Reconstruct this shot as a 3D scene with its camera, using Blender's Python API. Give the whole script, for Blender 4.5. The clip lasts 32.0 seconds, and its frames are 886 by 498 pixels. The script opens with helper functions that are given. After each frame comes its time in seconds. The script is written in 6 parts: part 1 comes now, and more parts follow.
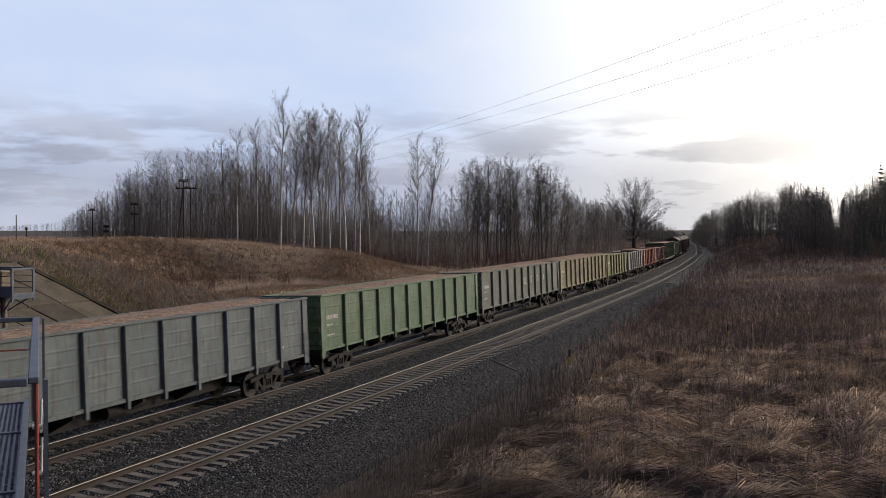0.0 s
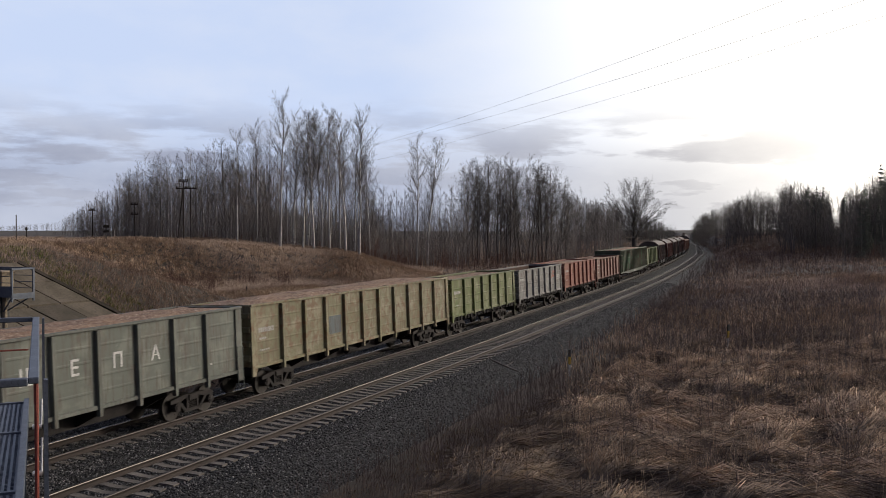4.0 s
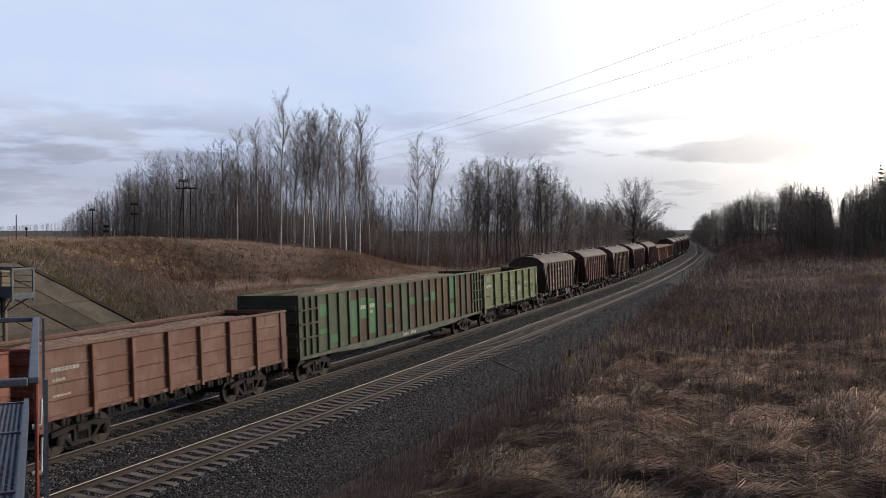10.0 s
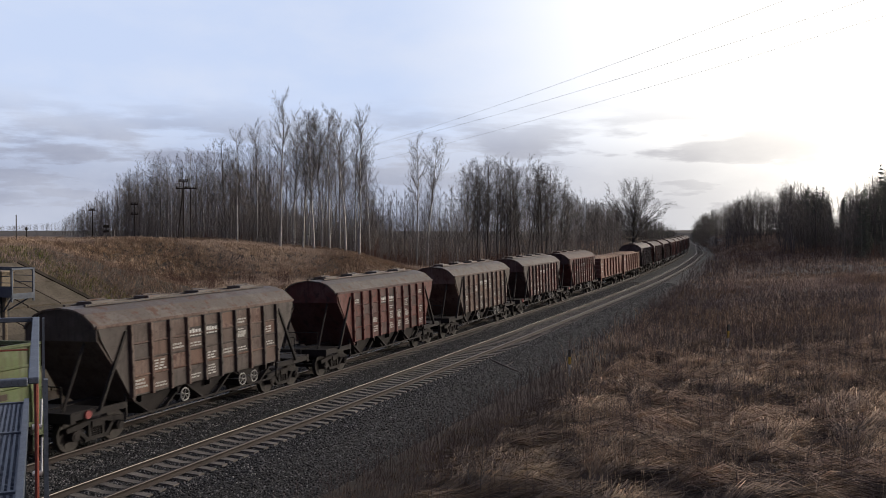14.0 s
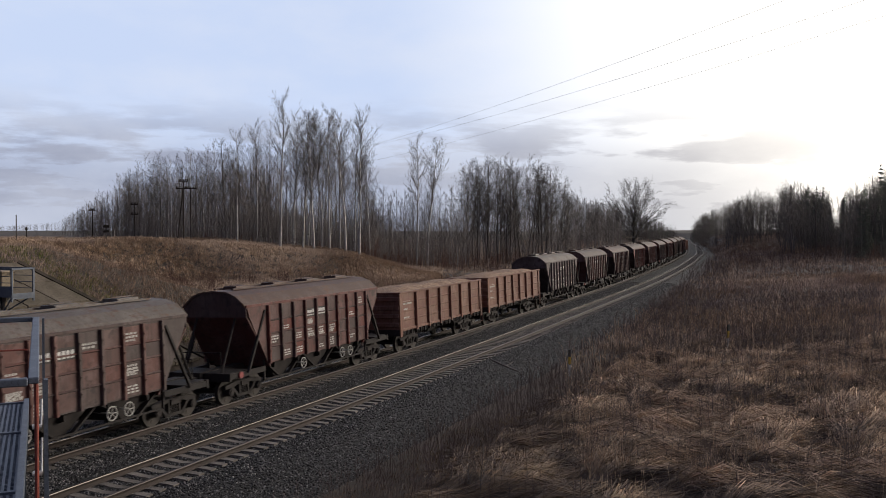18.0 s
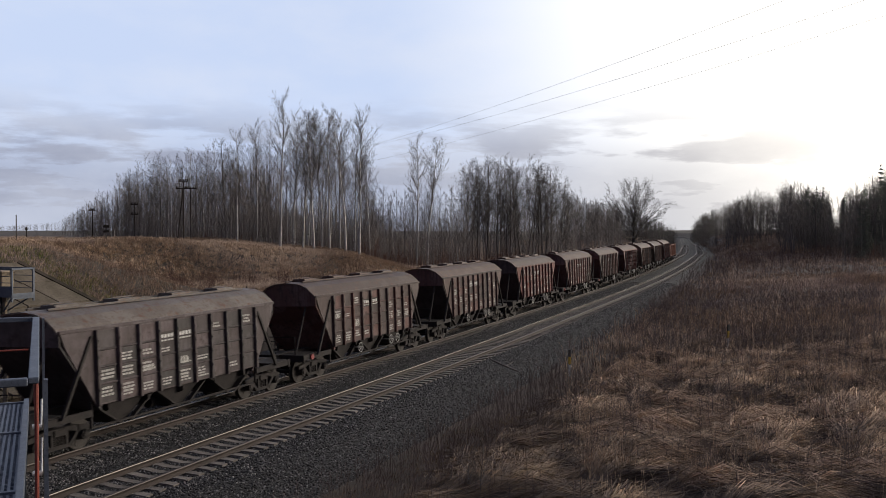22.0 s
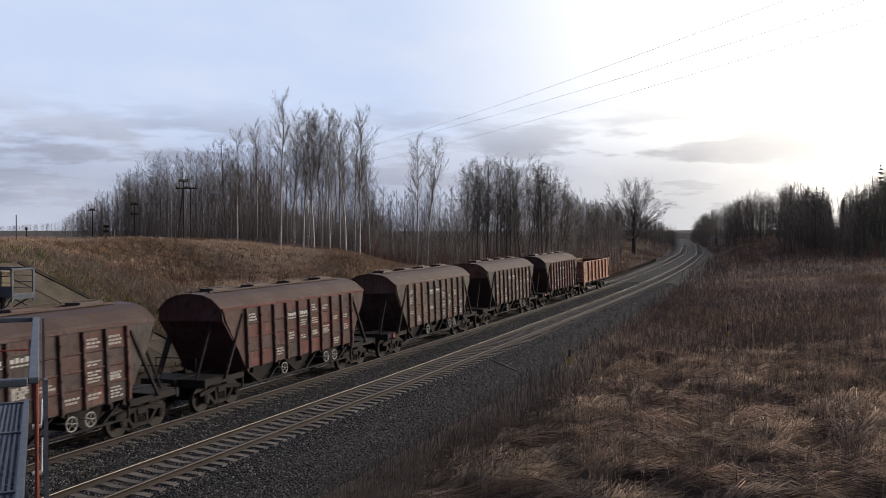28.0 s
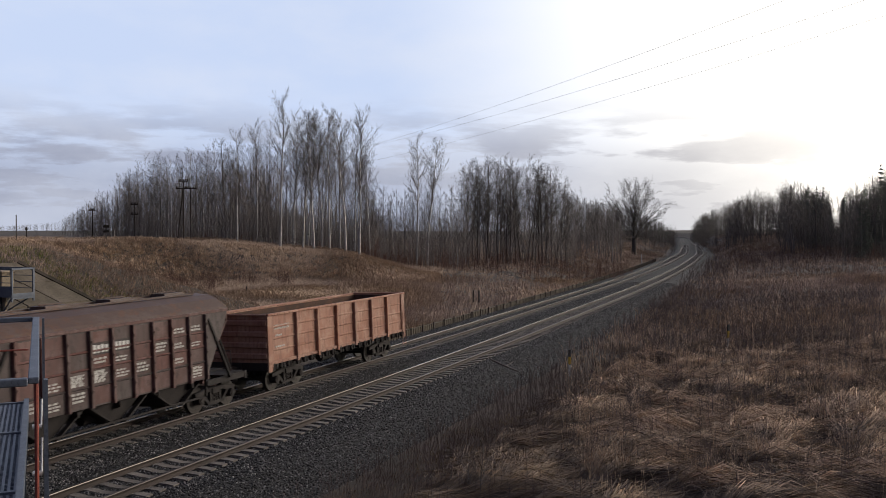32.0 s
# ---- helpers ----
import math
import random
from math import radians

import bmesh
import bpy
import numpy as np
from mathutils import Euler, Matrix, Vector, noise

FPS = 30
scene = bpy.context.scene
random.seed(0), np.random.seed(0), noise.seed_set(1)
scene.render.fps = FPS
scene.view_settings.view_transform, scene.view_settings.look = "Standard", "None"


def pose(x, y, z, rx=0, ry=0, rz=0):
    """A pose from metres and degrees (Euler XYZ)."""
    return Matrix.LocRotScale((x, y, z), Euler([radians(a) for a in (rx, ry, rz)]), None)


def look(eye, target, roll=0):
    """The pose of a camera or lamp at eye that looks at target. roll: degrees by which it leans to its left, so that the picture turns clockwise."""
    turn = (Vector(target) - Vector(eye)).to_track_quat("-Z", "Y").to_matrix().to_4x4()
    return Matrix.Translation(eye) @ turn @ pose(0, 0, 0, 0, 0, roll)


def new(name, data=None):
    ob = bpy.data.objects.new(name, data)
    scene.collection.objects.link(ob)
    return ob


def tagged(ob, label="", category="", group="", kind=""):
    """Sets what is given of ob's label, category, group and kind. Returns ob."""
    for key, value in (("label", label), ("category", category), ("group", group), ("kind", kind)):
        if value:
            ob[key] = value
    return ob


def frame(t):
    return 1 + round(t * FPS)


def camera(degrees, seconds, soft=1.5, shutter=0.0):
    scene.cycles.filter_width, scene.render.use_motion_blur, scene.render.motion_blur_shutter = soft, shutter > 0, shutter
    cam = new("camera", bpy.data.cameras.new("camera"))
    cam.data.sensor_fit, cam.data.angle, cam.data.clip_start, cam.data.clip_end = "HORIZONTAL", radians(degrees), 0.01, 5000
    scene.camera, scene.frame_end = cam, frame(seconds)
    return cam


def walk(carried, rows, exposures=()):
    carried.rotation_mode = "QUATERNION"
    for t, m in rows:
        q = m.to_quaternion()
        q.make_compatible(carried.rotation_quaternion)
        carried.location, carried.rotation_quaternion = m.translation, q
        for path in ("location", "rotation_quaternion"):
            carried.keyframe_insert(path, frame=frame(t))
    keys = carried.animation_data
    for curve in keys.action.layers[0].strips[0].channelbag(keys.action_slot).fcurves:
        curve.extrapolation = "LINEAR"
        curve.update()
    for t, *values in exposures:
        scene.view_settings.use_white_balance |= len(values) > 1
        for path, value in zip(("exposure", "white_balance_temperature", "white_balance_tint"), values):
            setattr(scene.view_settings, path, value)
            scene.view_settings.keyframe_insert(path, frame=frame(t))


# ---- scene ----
# The line: a double track that bends gently to the left as it runs away; s is the way along it, d the way to its right.
cam = camera(52.32, 32.0, soft=0.8, shutter=0.2)
EYE = (0.0, 0.0, 6.551)
EYE_POSE = Matrix.Translation(EYE) @ pose(0, 0, 0, 90 - 1.175, 0, 0) @ pose(0, 0, 0, 0, 0, 0.063)
walk(cam, [(0.0, EYE_POSE), (32.0, EYE_POSE)])

# ---- daylight: low sun behind thin cloud, ahead on the right ----
SUN_AZ, SUN_EL = 78.0, 17.0          # degrees from +Y towards +X, and above the horizon
scene.view_settings.exposure = 0.0
sun = new("sun", bpy.data.lights.new("sun", "SUN"))
sun.data.energy, sun.data.angle, sun.data.color = 1.35, radians(5), (1.0, 0.89, 0.76)
sun_way = Vector((math.sin(radians(SUN_AZ)) * math.cos(radians(SUN_EL)), math.cos(radians(SUN_AZ)) * math.cos(radians(SUN_EL)), math.sin(radians(SUN_EL))))
sun.matrix_world = look((60, 60, 80), Vector((60, 60, 80)) - sun_way)


def make_world():
    w = bpy.data.worlds.new("winter_sky")
    scene.world = w
    w.use_nodes = True
    nt = w.node_tree
    nt.nodes.clear()
    N, L = nt.nodes.new, nt.links.new
    out, bg = N("ShaderNodeOutputWorld"), N("ShaderNodeBackground")
    sky = N("ShaderNodeTexSky")
    sky.sky_type, sky.sun_disc = "NISHITA", False
    sky.sun_elevation, sky.sun_rotation = radians(SUN_EL), radians(SUN_AZ)
    sky.altitude, sky.dust_density = 100, 2.0
    co = N("ShaderNodeTexCoord")
    # clouds laid out by bearing and height above the horizon
    sep = N("ShaderNodeSeparateXYZ")
    L(co.outputs["Generated"], sep.inputs[0])
    def m(op, a, b=None, clamp=False):
        n = N("ShaderNodeMath")
        n.operation, n.use_clamp = op, clamp
        for i, v in enumerate((a, b)):
            if v is None:
                continue
            if isinstance(v, (int, float)):
                n.inputs[i].default_value = v
            else:
                L(v, n.inputs[i])
        return n.outputs[0]
    x, y, z = sep.outputs
    cmb = N("ShaderNodeCombineXYZ")
    L(m("ARCTAN2", x, y), cmb.inputs[0])
    L(m("ARCSINE", z), cmb.inputs[1])
    def cloud(across, up, detail, lo, hi, shift):
        mp = N("ShaderNodeMapping")
        mp.inputs["Location"].default_value = (shift, shift * 0.7, 0)
        mp.inputs["Scale"].default_value = (across, up, 1.0)
        L(cmb.outputs[0], mp.inputs[0])
        t = N("ShaderNodeTexNoise")
        t.inputs["Scale"].default_value, t.inputs["Detail"].default_value, t.inputs["Roughness"].default_value = 1.0, detail, 0.55
        L(mp.outputs[0], t.inputs[0])
        r = N("ShaderNodeMapRange")
        r.interpolation_type = "SMOOTHSTEP"
        r.inputs[1].default_value, r.inputs[2].default_value = lo, hi
        L(t.outputs[0], r.inputs[0])
        return r.outputs[0]
    # nearness to the sun, for the glare in the thin cloud
    dot = N("ShaderNodeVectorMath")
    dot.operation = "DOT_PRODUCT"
    L(co.outputs["Generated"], dot.inputs[0])
    dot.inputs[1].default_value = tuple(sun_way)
    def mix(fac, a, b):
        n = N("ShaderNodeMix")
        n.data_type = "RGBA"
        for i, v in ((0, fac), (6, a), (7, b)):
            if isinstance(v, tuple):
                n.inputs[i].default_value = (*v, 1)
            elif isinstance(v, (int, float)):
                n.inputs[i].default_value = v
            else:
                L(v, n.inputs[i])
        return n.outputs[2]
    sc = N("ShaderNodeVectorMath")
    sc.operation = "SCALE"
    L(sky.outputs[0], sc.inputs[0])
    sc.inputs["Scale"].default_value = 0.06
    veil = mix(0.88, sc.outputs[0], (0.655, 0.77, 1.03))       # high thin veil over the blue
    wide = N("ShaderNodeMapRange")
    wide.interpolation_type = "SMOOTHSTEP"
    wide.inputs[1].default_value, wide.inputs[2].default_value = 0.17, 0.54
    L(dot.outputs["Value"], wide.inputs[0])
    veil = mix(wide.outputs[0], veil, (1.25, 1.22, 1.17))
    low = N("ShaderNodeMapRange")
    low.interpolation_type = "SMOOTHSTEP"
    low.inputs[1].default_value, low.inputs[2].default_value = 0.155, 0.075
    L(z, low.inputs[0])
    deck = cloud(6.5, 34.0, 7.0, 0.41, 0.58, 5.1)
    dim = mix(wide.outputs[0], (0.33, 0.355, 0.46), (0.57, 0.555, 0.57))
    bank = N("ShaderNodeMapRange")
    bank.interpolation_type = "SMOOTHSTEP"
    bank.inputs[1].default_value, bank.inputs[2].default_value, bank.inputs[4].default_value = 0.12, 0.045, 0.78
    L(z, bank.inputs[0])
    col = mix(m("MULTIPLY", m("MAXIMUM", m("MULTIPLY", deck, low.outputs[0]), bank.outputs[0]), 0.9), veil, dim)
    hi = cloud(5.0, 11.0, 7.0, 0.38, 0.70, 9.4)
    col = mix(m("MULTIPLY", hi, 0.34), col, mix(wide.outputs[0], (0.80, 0.83, 0.92), (1.2, 1.17, 1.12)))
    # the glare of the veiled sun
    glare = N("ShaderNodeMapRange")
    glare.interpolation_type = "SMOOTHSTEP"
    glare.inputs[1].default_value, glare.inputs[2].default_value = 0.42, 1.0
    L(dot.outputs["Value"], glare.inputs[0])
    col = mix(glare.outputs[0], col, (3.5, 3.2, 2.75))
    # a heavier, darker sky overhead and away from the sun
    ahead = N("ShaderNodeVectorMath")
    ahead.operation = "DOT_PRODUCT"
    L(co.outputs["Generated"], ahead.inputs[0])
    ahead.inputs[1].default_value = (0.36, 0.93, 0.0)
    back = N("ShaderNodeMapRange")
    back.interpolation_type = "SMOOTHSTEP"
    back.inputs[1].default_value, back.inputs[2].default_value = 0.58, 0.0
    L(ahead.outputs["Value"], back.inputs[0])
    over = N("ShaderNodeMapRange")
    over.interpolation_type = "SMOOTHSTEP"
    over.inputs[1].default_value, over.inputs[2].default_value = 0.30, 0.75
    L(z, over.inputs[0])
    col = mix(m("MULTIPLY", over.outputs[0], 0.75), col, (0.15, 0.178, 0.31))
    col = mix(m("MULTIPLY", back.outputs[0], 0.9), col, (0.08, 0.088, 0.16))
    L(col, bg.inputs[0])
    bg.inputs[1].default_value = 1.0
    L(bg.outputs[0], out.inputs[0])


make_world()


# ---- materials ----
def material(name, rough=0.8, metal=0.0):
    mt = bpy.data.materials.new(name)
    mt.use_nodes = True
    b = mt.node_tree.nodes["Principled BSDF"]
    b.inputs["Roughness"].default_value, b.inputs["Metallic"].default_value = rough, metal
    return mt, mt.node_tree, b


def noise_node(nt, scale, detail=4.0, rough=0.55, space="Object", stretch=(1, 1, 1), per_object=False):
    co = nt.nodes.new("ShaderNodeTexCoord")
    mp = nt.nodes.new("ShaderNodeMapping")
    mp.inputs["Scale"].default_value = stretch
    nt.links.new(co.outputs[space], mp.inputs[0])
    if per_object:
        oi = nt.nodes.new("ShaderNodeObjectInfo")
        sc = nt.nodes.new("ShaderNodeMath")
        sc.operation = "MULTIPLY"
        sc.inputs[1].default_value = 57.0
        nt.links.new(oi.outputs["Random"], sc.inputs[0])
        nt.links.new(sc.outputs[0], mp.inputs["Location"])
    n = nt.nodes.new("ShaderNodeTexNoise")
    n.inputs["Scale"].default_value, n.inputs["Detail"].default_value, n.inputs["Roughness"].default_value = scale, detail, rough
    nt.links.new(mp.outputs[0], n.inputs[0])
    return n.outputs[0]


def ramp_node(nt, src, lo, hi):
    r = nt.nodes.new("ShaderNodeMapRange")
    r.interpolation_type = "SMOOTHSTEP"
    r.inputs[1].default_value, r.inputs[2].default_value = lo, hi
    nt.links.new(src, r.inputs[0])
    return r.outputs[0]


def mix_node(nt, fac, a, b):
    n = nt.nodes.new("ShaderNodeMix")
    n.data_type = "RGBA"
    for i, v in ((0, fac), (6, a), (7, b)):
        if isinstance(v, tuple):
            n.inputs[i].default_value = (*v, 1)
        elif isinstance(v, (int, float)):
            n.inputs[i].default_value = v
        else:
            nt.links.new(v, n.inputs[i])
    return n.outputs[2]


def bump_node(nt, b, src, strength, dist):
    n = nt.nodes.new("ShaderNodeBump")
    n.inputs["Strength"].default_value, n.inputs["Distance"].default_value = strength, dist
    nt.links.new(src, n.inputs["Height"])
    nt.links.new(n.outputs[0], b.inputs["Normal"])


def scale_colour(c, k):
    return tuple(v * k for v in c)


def mottled(name, c1, c2, c3=None, scale=1.0, fine=12.0, rough=0.85, metal=0.0, bump=0.3, dist=0.01, stretch=(1, 1, 1), space="Object", random_tone=0.0, cut=(0.35, 0.65)):
    """Two tones in large patches, a third in fine grain, and fine relief."""
    mt, nt, b = material(name, rough, metal)
    big = noise_node(nt, scale, 5.0, 0.6, space, stretch, random_tone > 0)
    small = noise_node(nt, fine, 6.0, 0.65, space, stretch, random_tone > 0)
    col = mix_node(nt, ramp_node(nt, big, *cut), c1, c2)
    col = mix_node(nt, ramp_node(nt, small, 0.45, 0.75), col, c3 or scale_colour(c1, 0.55))
    if random_tone:
        oi = nt.nodes.new("ShaderNodeObjectInfo")
        hs = nt.nodes.new("ShaderNodeHueSaturation")
        mr = nt.nodes.new("ShaderNodeMapRange")
        mr.inputs[3].default_value, mr.inputs[4].default_value = 1 - random_tone, 1 + random_tone
        nt.links.new(oi.outputs["Random"], mr.inputs[0])
        nt.links.new(mr.outputs[0], hs.inputs["Value"])
        nt.links.new(col, hs.inputs["Color"])
        col = hs.outputs[0]
    nt.links.new(col, b.inputs["Base Color"])
    bump_node(nt, b, small, bump, dist)
    return mt


def island_tint(name, cols, rough=0.9, patches=True):
    """A colour for each loose piece of a joined mesh."""
    mt, nt, b = material(name, rough)
    g = nt.nodes.new("ShaderNodeNewGeometry")
    r = nt.nodes.new("ShaderNodeValToRGB")
    r.color_ramp.elements[0].color, r.color_ramp.elements[1].color = (*cols[0], 1), (*cols[-1], 1)
    for i, c in enumerate(cols[1:-1], 1):
        e = r.color_ramp.elements.new(i / (len(cols) - 1))
        e.color = (*c, 1)
    # each blade has its own tone, and patches of a metre or two lean the same way
    n = noise_node(nt, 0.75, 4.0, 0.6, "Object", (1, 1, 1))
    a = nt.nodes.new("ShaderNodeMath")
    a.operation = "MULTIPLY_ADD"
    a.inputs[1].default_value, a.inputs[2].default_value = 2.5, -1.02
    nt.links.new(n, a.inputs[0])
    k = nt.nodes.new("ShaderNodeMath")
    k.operation = "MULTIPLY_ADD"
    k.inputs[1].default_value = 0.55
    nt.links.new(g.outputs["Random Per Island"], k.inputs[0])
    nt.links.new(a.outputs[0], k.inputs[2])
    nt.links.new(k.outputs[0] if patches else g.outputs["Random Per Island"], r.inputs[0])
    nt.links.new(r.outputs[0], b.inputs["Base Color"])
    return mt


def wagon_paint(name, base, rust=(0.10, 0.045, 0.025), fade=None, rust_cut=(0.52, 0.66), fade_cut=(0.44, 0.60), vary=0.12, grime=0.55):
    """Old wagon paint: faded patches, rust blooms, grime that streaks down."""
    mt, nt, b = material(name, 0.62)
    b.inputs["Specular IOR Level"].default_value = 0.45
    fade = fade or tuple(0.55 * v + 0.45 * 0.42 for v in base)
    n1 = noise_node(nt, 0.9, 5.0, 0.6, "Object", (1, 1, 1.2), True)
    n2 = noise_node(nt, 2.6, 7.0, 0.65, "Object", (1, 1, 1), True)
    n3 = noise_node(nt, 3.0, 6.0, 0.6, "Object", (3.5, 3.5, 0.35), True)
    n4 = noise_node(nt, 28.0, 5.0, 0.6, "Object", (1, 1, 1), True)
    col = mix_node(nt, ramp_node(nt, n1, *fade_cut), base, fade)
    col = mix_node(nt, ramp_node(nt, n2, *rust_cut), col, rust)
    m = nt.nodes.new("ShaderNodeMath")
    m.operation = "MULTIPLY"
    m.inputs[1].default_value = 0.8
    nt.links.new(ramp_node(nt, n3, 0.48, 0.68), m.inputs[0])
    col = mix_node(nt, m.outputs[0], col, tuple(0.35 * a + 0.35 * r for a, r in zip(base, rust)))
    # pale scuffs, and brown wash in broad clouds
    n5 = noise_node(nt, 4.2, 8.0, 0.7, "Object", (1, 1, 1.6), True)
    n6 = noise_node(nt, 1.5, 6.0, 0.7, "Object", (1.3, 1.3, 0.6), True)
    for n, lo, hi, k, c in ((n5, 0.60, 0.72, 0.5, tuple(min(1.0, 1.55 * v + 0.02) for v in base)), (n6, 0.52, 0.68, grime, tuple(0.45 * a + 0.5 * r for a, r in zip(base, rust)))):
        q = nt.nodes.new("ShaderNodeMath")
        q.operation = "MULTIPLY"
        q.inputs[1].default_value = k
        nt.links.new(ramp_node(nt, n, lo, hi), q.inputs[0])
        col = mix_node(nt, q.outputs[0], col, c)
    # dark soot in fine specks, and a tone of its own for each plate
    col = mix_node(nt, ramp_node(nt, n4, 0.58, 0.80), col, tuple(0.35 * v for v in base))
    oi = nt.nodes.new("ShaderNodeObjectInfo")
    hs = nt.nodes.new("ShaderNodeHueSaturation")
    for sock, k in (("Value", 1.0), ("Saturation", 0.8)):
        mr = nt.nodes.new("ShaderNodeMapRange")
        mr.inputs[3].default_value, mr.inputs[4].default_value = 1 - vary * k, 1 + vary * k
        nt.links.new(oi.outputs["Random"], mr.inputs[0])
        nt.links.new(mr.outputs[0], hs.inputs[sock])
    nt.links.new(col, hs.inputs["Color"])
    nt.links.new(hs.outputs[0], b.inputs["Base Color"])
    bump_node(nt, b, n4, 0.25, 0.006)
    return mt


M_EARTH = mottled("winter_earth", (0.056, 0.042, 0.032), (0.092, 0.070, 0.050), (0.030, 0.023, 0.018), 0.09, 2.2, 0.95, 0, 0.8, 0.06)


def crushed_stone(name, cols, cell):
    """Stones told apart by cells, each with a tone of its own; shade painted dark between."""
    mt, nt, b = material(name, 0.9)
    co = nt.nodes.new("ShaderNodeTexCoord")
    v = nt.nodes.new("ShaderNodeTexVoronoi")
    v.inputs["Scale"].default_value = 1.0 / cell
    nt.links.new(co.outputs["Object"], v.inputs["Vector"])
    r = nt.nodes.new("ShaderNodeValToRGB")
    r.color_ramp.elements[0].color, r.color_ramp.elements[1].color = (*cols[0], 1), (*cols[-1], 1)
    for i, c in enumerate(cols[1:-1], 1):
        r.color_ramp.elements.new(i / (len(cols) - 1)).color = (*c, 1)
    sep = nt.nodes.new("ShaderNodeSeparateColor")
    nt.links.new(v.outputs["Color"], sep.inputs[0])
    nt.links.new(sep.outputs[0], r.inputs[0])
    big = noise_node(nt, 0.35, 4.0)
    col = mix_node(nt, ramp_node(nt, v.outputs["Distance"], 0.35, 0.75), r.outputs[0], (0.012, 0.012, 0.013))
    col = mix_node(nt, ramp_node(nt, big, 0.5, 0.75), col, scale_colour(cols[1], 0.8))
    nt.links.new(col, b.inputs["Base Color"])
    inv = nt.nodes.new("ShaderNodeMath")
    inv.operation = "SUBTRACT"
    inv.inputs[0].default_value = 1.0
    nt.links.new(v.outputs["Distance"], inv.inputs[1])
    bump_node(nt, b, inv.outputs[0], 1.0, 0.05)
    return mt


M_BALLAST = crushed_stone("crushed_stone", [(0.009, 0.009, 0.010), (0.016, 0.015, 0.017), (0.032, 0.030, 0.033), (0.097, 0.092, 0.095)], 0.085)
M_STONES = island_tint("loose_ballast_stone", [(0.009, 0.009, 0.009), (0.022, 0.022, 0.023), (0.041, 0.040, 0.042), (0.086, 0.083, 0.086), (0.249, 0.241, 0.241)], 0.85, False)
M_RAIL_SIDE = mottled("rusty_rail", (0.025, 0.016, 0.012), (0.035, 0.022, 0.017), (0.016, 0.010, 0.009), 2.0, 30.0, 0.8, 0.1, 0.3, 0.003)
M_RAIL_TOP, _nt, _b = material("polished_rail_head", 0.24, 0.5)
_b.inputs["Base Color"].default_value = (0.15, 0.133, 0.12, 1)
M_RAIL_DULL, _nt, _b = material("browned_rail_head", 0.45, 0.25)
_b.inputs["Base Color"].default_value = (0.050, 0.039, 0.034, 1)
M_SLEEPER = mottled("weathered_concrete_sleeper", (0.132, 0.116, 0.104), (0.176, 0.156, 0.139), (0.070, 0.061, 0.054), 1.5, 18.0, 0.92, 0, 0.4, 0.01, random_tone=0.2)
M_CONCRETE = mottled("mossy_concrete", (0.114, 0.092, 0.068), (0.071, 0.059, 0.040), (0.045, 0.035, 0.024), 0.9, 9.0, 0.92, 0, 0.5, 0.015, random_tone=0.3)
M_BEIGE = mottled("weathered_beige_concrete", (0.30, 0.245, 0.175), (0.22, 0.175, 0.125), (0.11, 0.09, 0.065), 2.5, 18.0, 0.9, 0, 0.4, 0.01)
M_STEEL = mottled("galvanised_steel", (0.095, 0.112, 0.145), (0.135, 0.152, 0.185), (0.055, 0.065, 0.085), 3.0, 40.0, 0.6, 0.3, 0.15, 0.002)
M_RED = mottled("red_oxide_bar", (0.32, 0.07, 0.045), (0.24, 0.05, 0.035), (0.12, 0.03, 0.02), 5.0, 60.0, 0.6, 0, 0.2, 0.002)
M_PIPE = mottled("pale_pipe", (0.5, 0.52, 0.54), (0.6, 0.6, 0.6), (0.3, 0.3, 0.3), 5.0, 60.0, 0.45, 0.3, 0.1, 0.001)
# Brown iron kept near-black: shade beneath the wagons is put into the colour.
M_SHADE_IRON = mottled("brown_bogie_iron", (0.016, 0.0125, 0.012), (0.027, 0.021, 0.0195), (0.008, 0.0065, 0.0065), 3.0, 20.0, 0.8, 0.2, 0.4, 0.006)
M_WHEEL = mottled("worn_wheel_steel", (0.050, 0.043, 0.039), (0.032, 0.028, 0.026), (0.024, 0.020, 0.017), 5.0, 20.0, 0.6, 0.5, 0.3, 0.003)
M_INSIDE = mottled("rusty_inside", (0.085, 0.042, 0.026), (0.05, 0.028, 0.02), (0.03, 0.018, 0.014), 1.2, 12.0, 0.9, 0.1, 0.4, 0.006)
M_CHIPS = mottled("wood_chips", (0.30, 0.18, 0.11), (0.17, 0.10, 0.065), (0.68, 0.52, 0.38), 1.6, 9.0, 0.95, 0, 1.0, 0.05)
M_STENCIL = mottled("worn_stencil_paint", (0.52, 0.51, 0.48), (0.36, 0.345, 0.325), (0.19, 0.175, 0.16), 6.0, 25.0, 0.75, 0, 0.1, 0.002)
M_SOOT = mottled("dark_number_ground", (0.035, 0.026, 0.024), (0.05, 0.036, 0.032), None, 3.0, 25.0, 0.7)
M_WHITE = mottled("stencil_white", (0.62, 0.62, 0.60), (0.48, 0.47, 0.45), (0.3, 0.29, 0.28), 6.0, 25.0, 0.7, 0, 0.1, 0.002)
M_ORANGE = mottled("faded_orange", (0.50, 0.13, 0.07), (0.42, 0.12, 0.07), (0.3, 0.1, 0.07), 3.0, 25.0, 0.7)
M_REDLAMP = mottled("red_tail_disc", (0.24, 0.03, 0.03), (0.17, 0.025, 0.025), None, 5.0, 30.0, 0.5)
M_BARK = mottled("dark_bark", (0.150, 0.131, 0.118), (0.225, 0.201, 0.182), (0.083, 0.071, 0.064), 1.5, 14.0, 0.95, 0, 0.6, 0.02, random_tone=0.25)
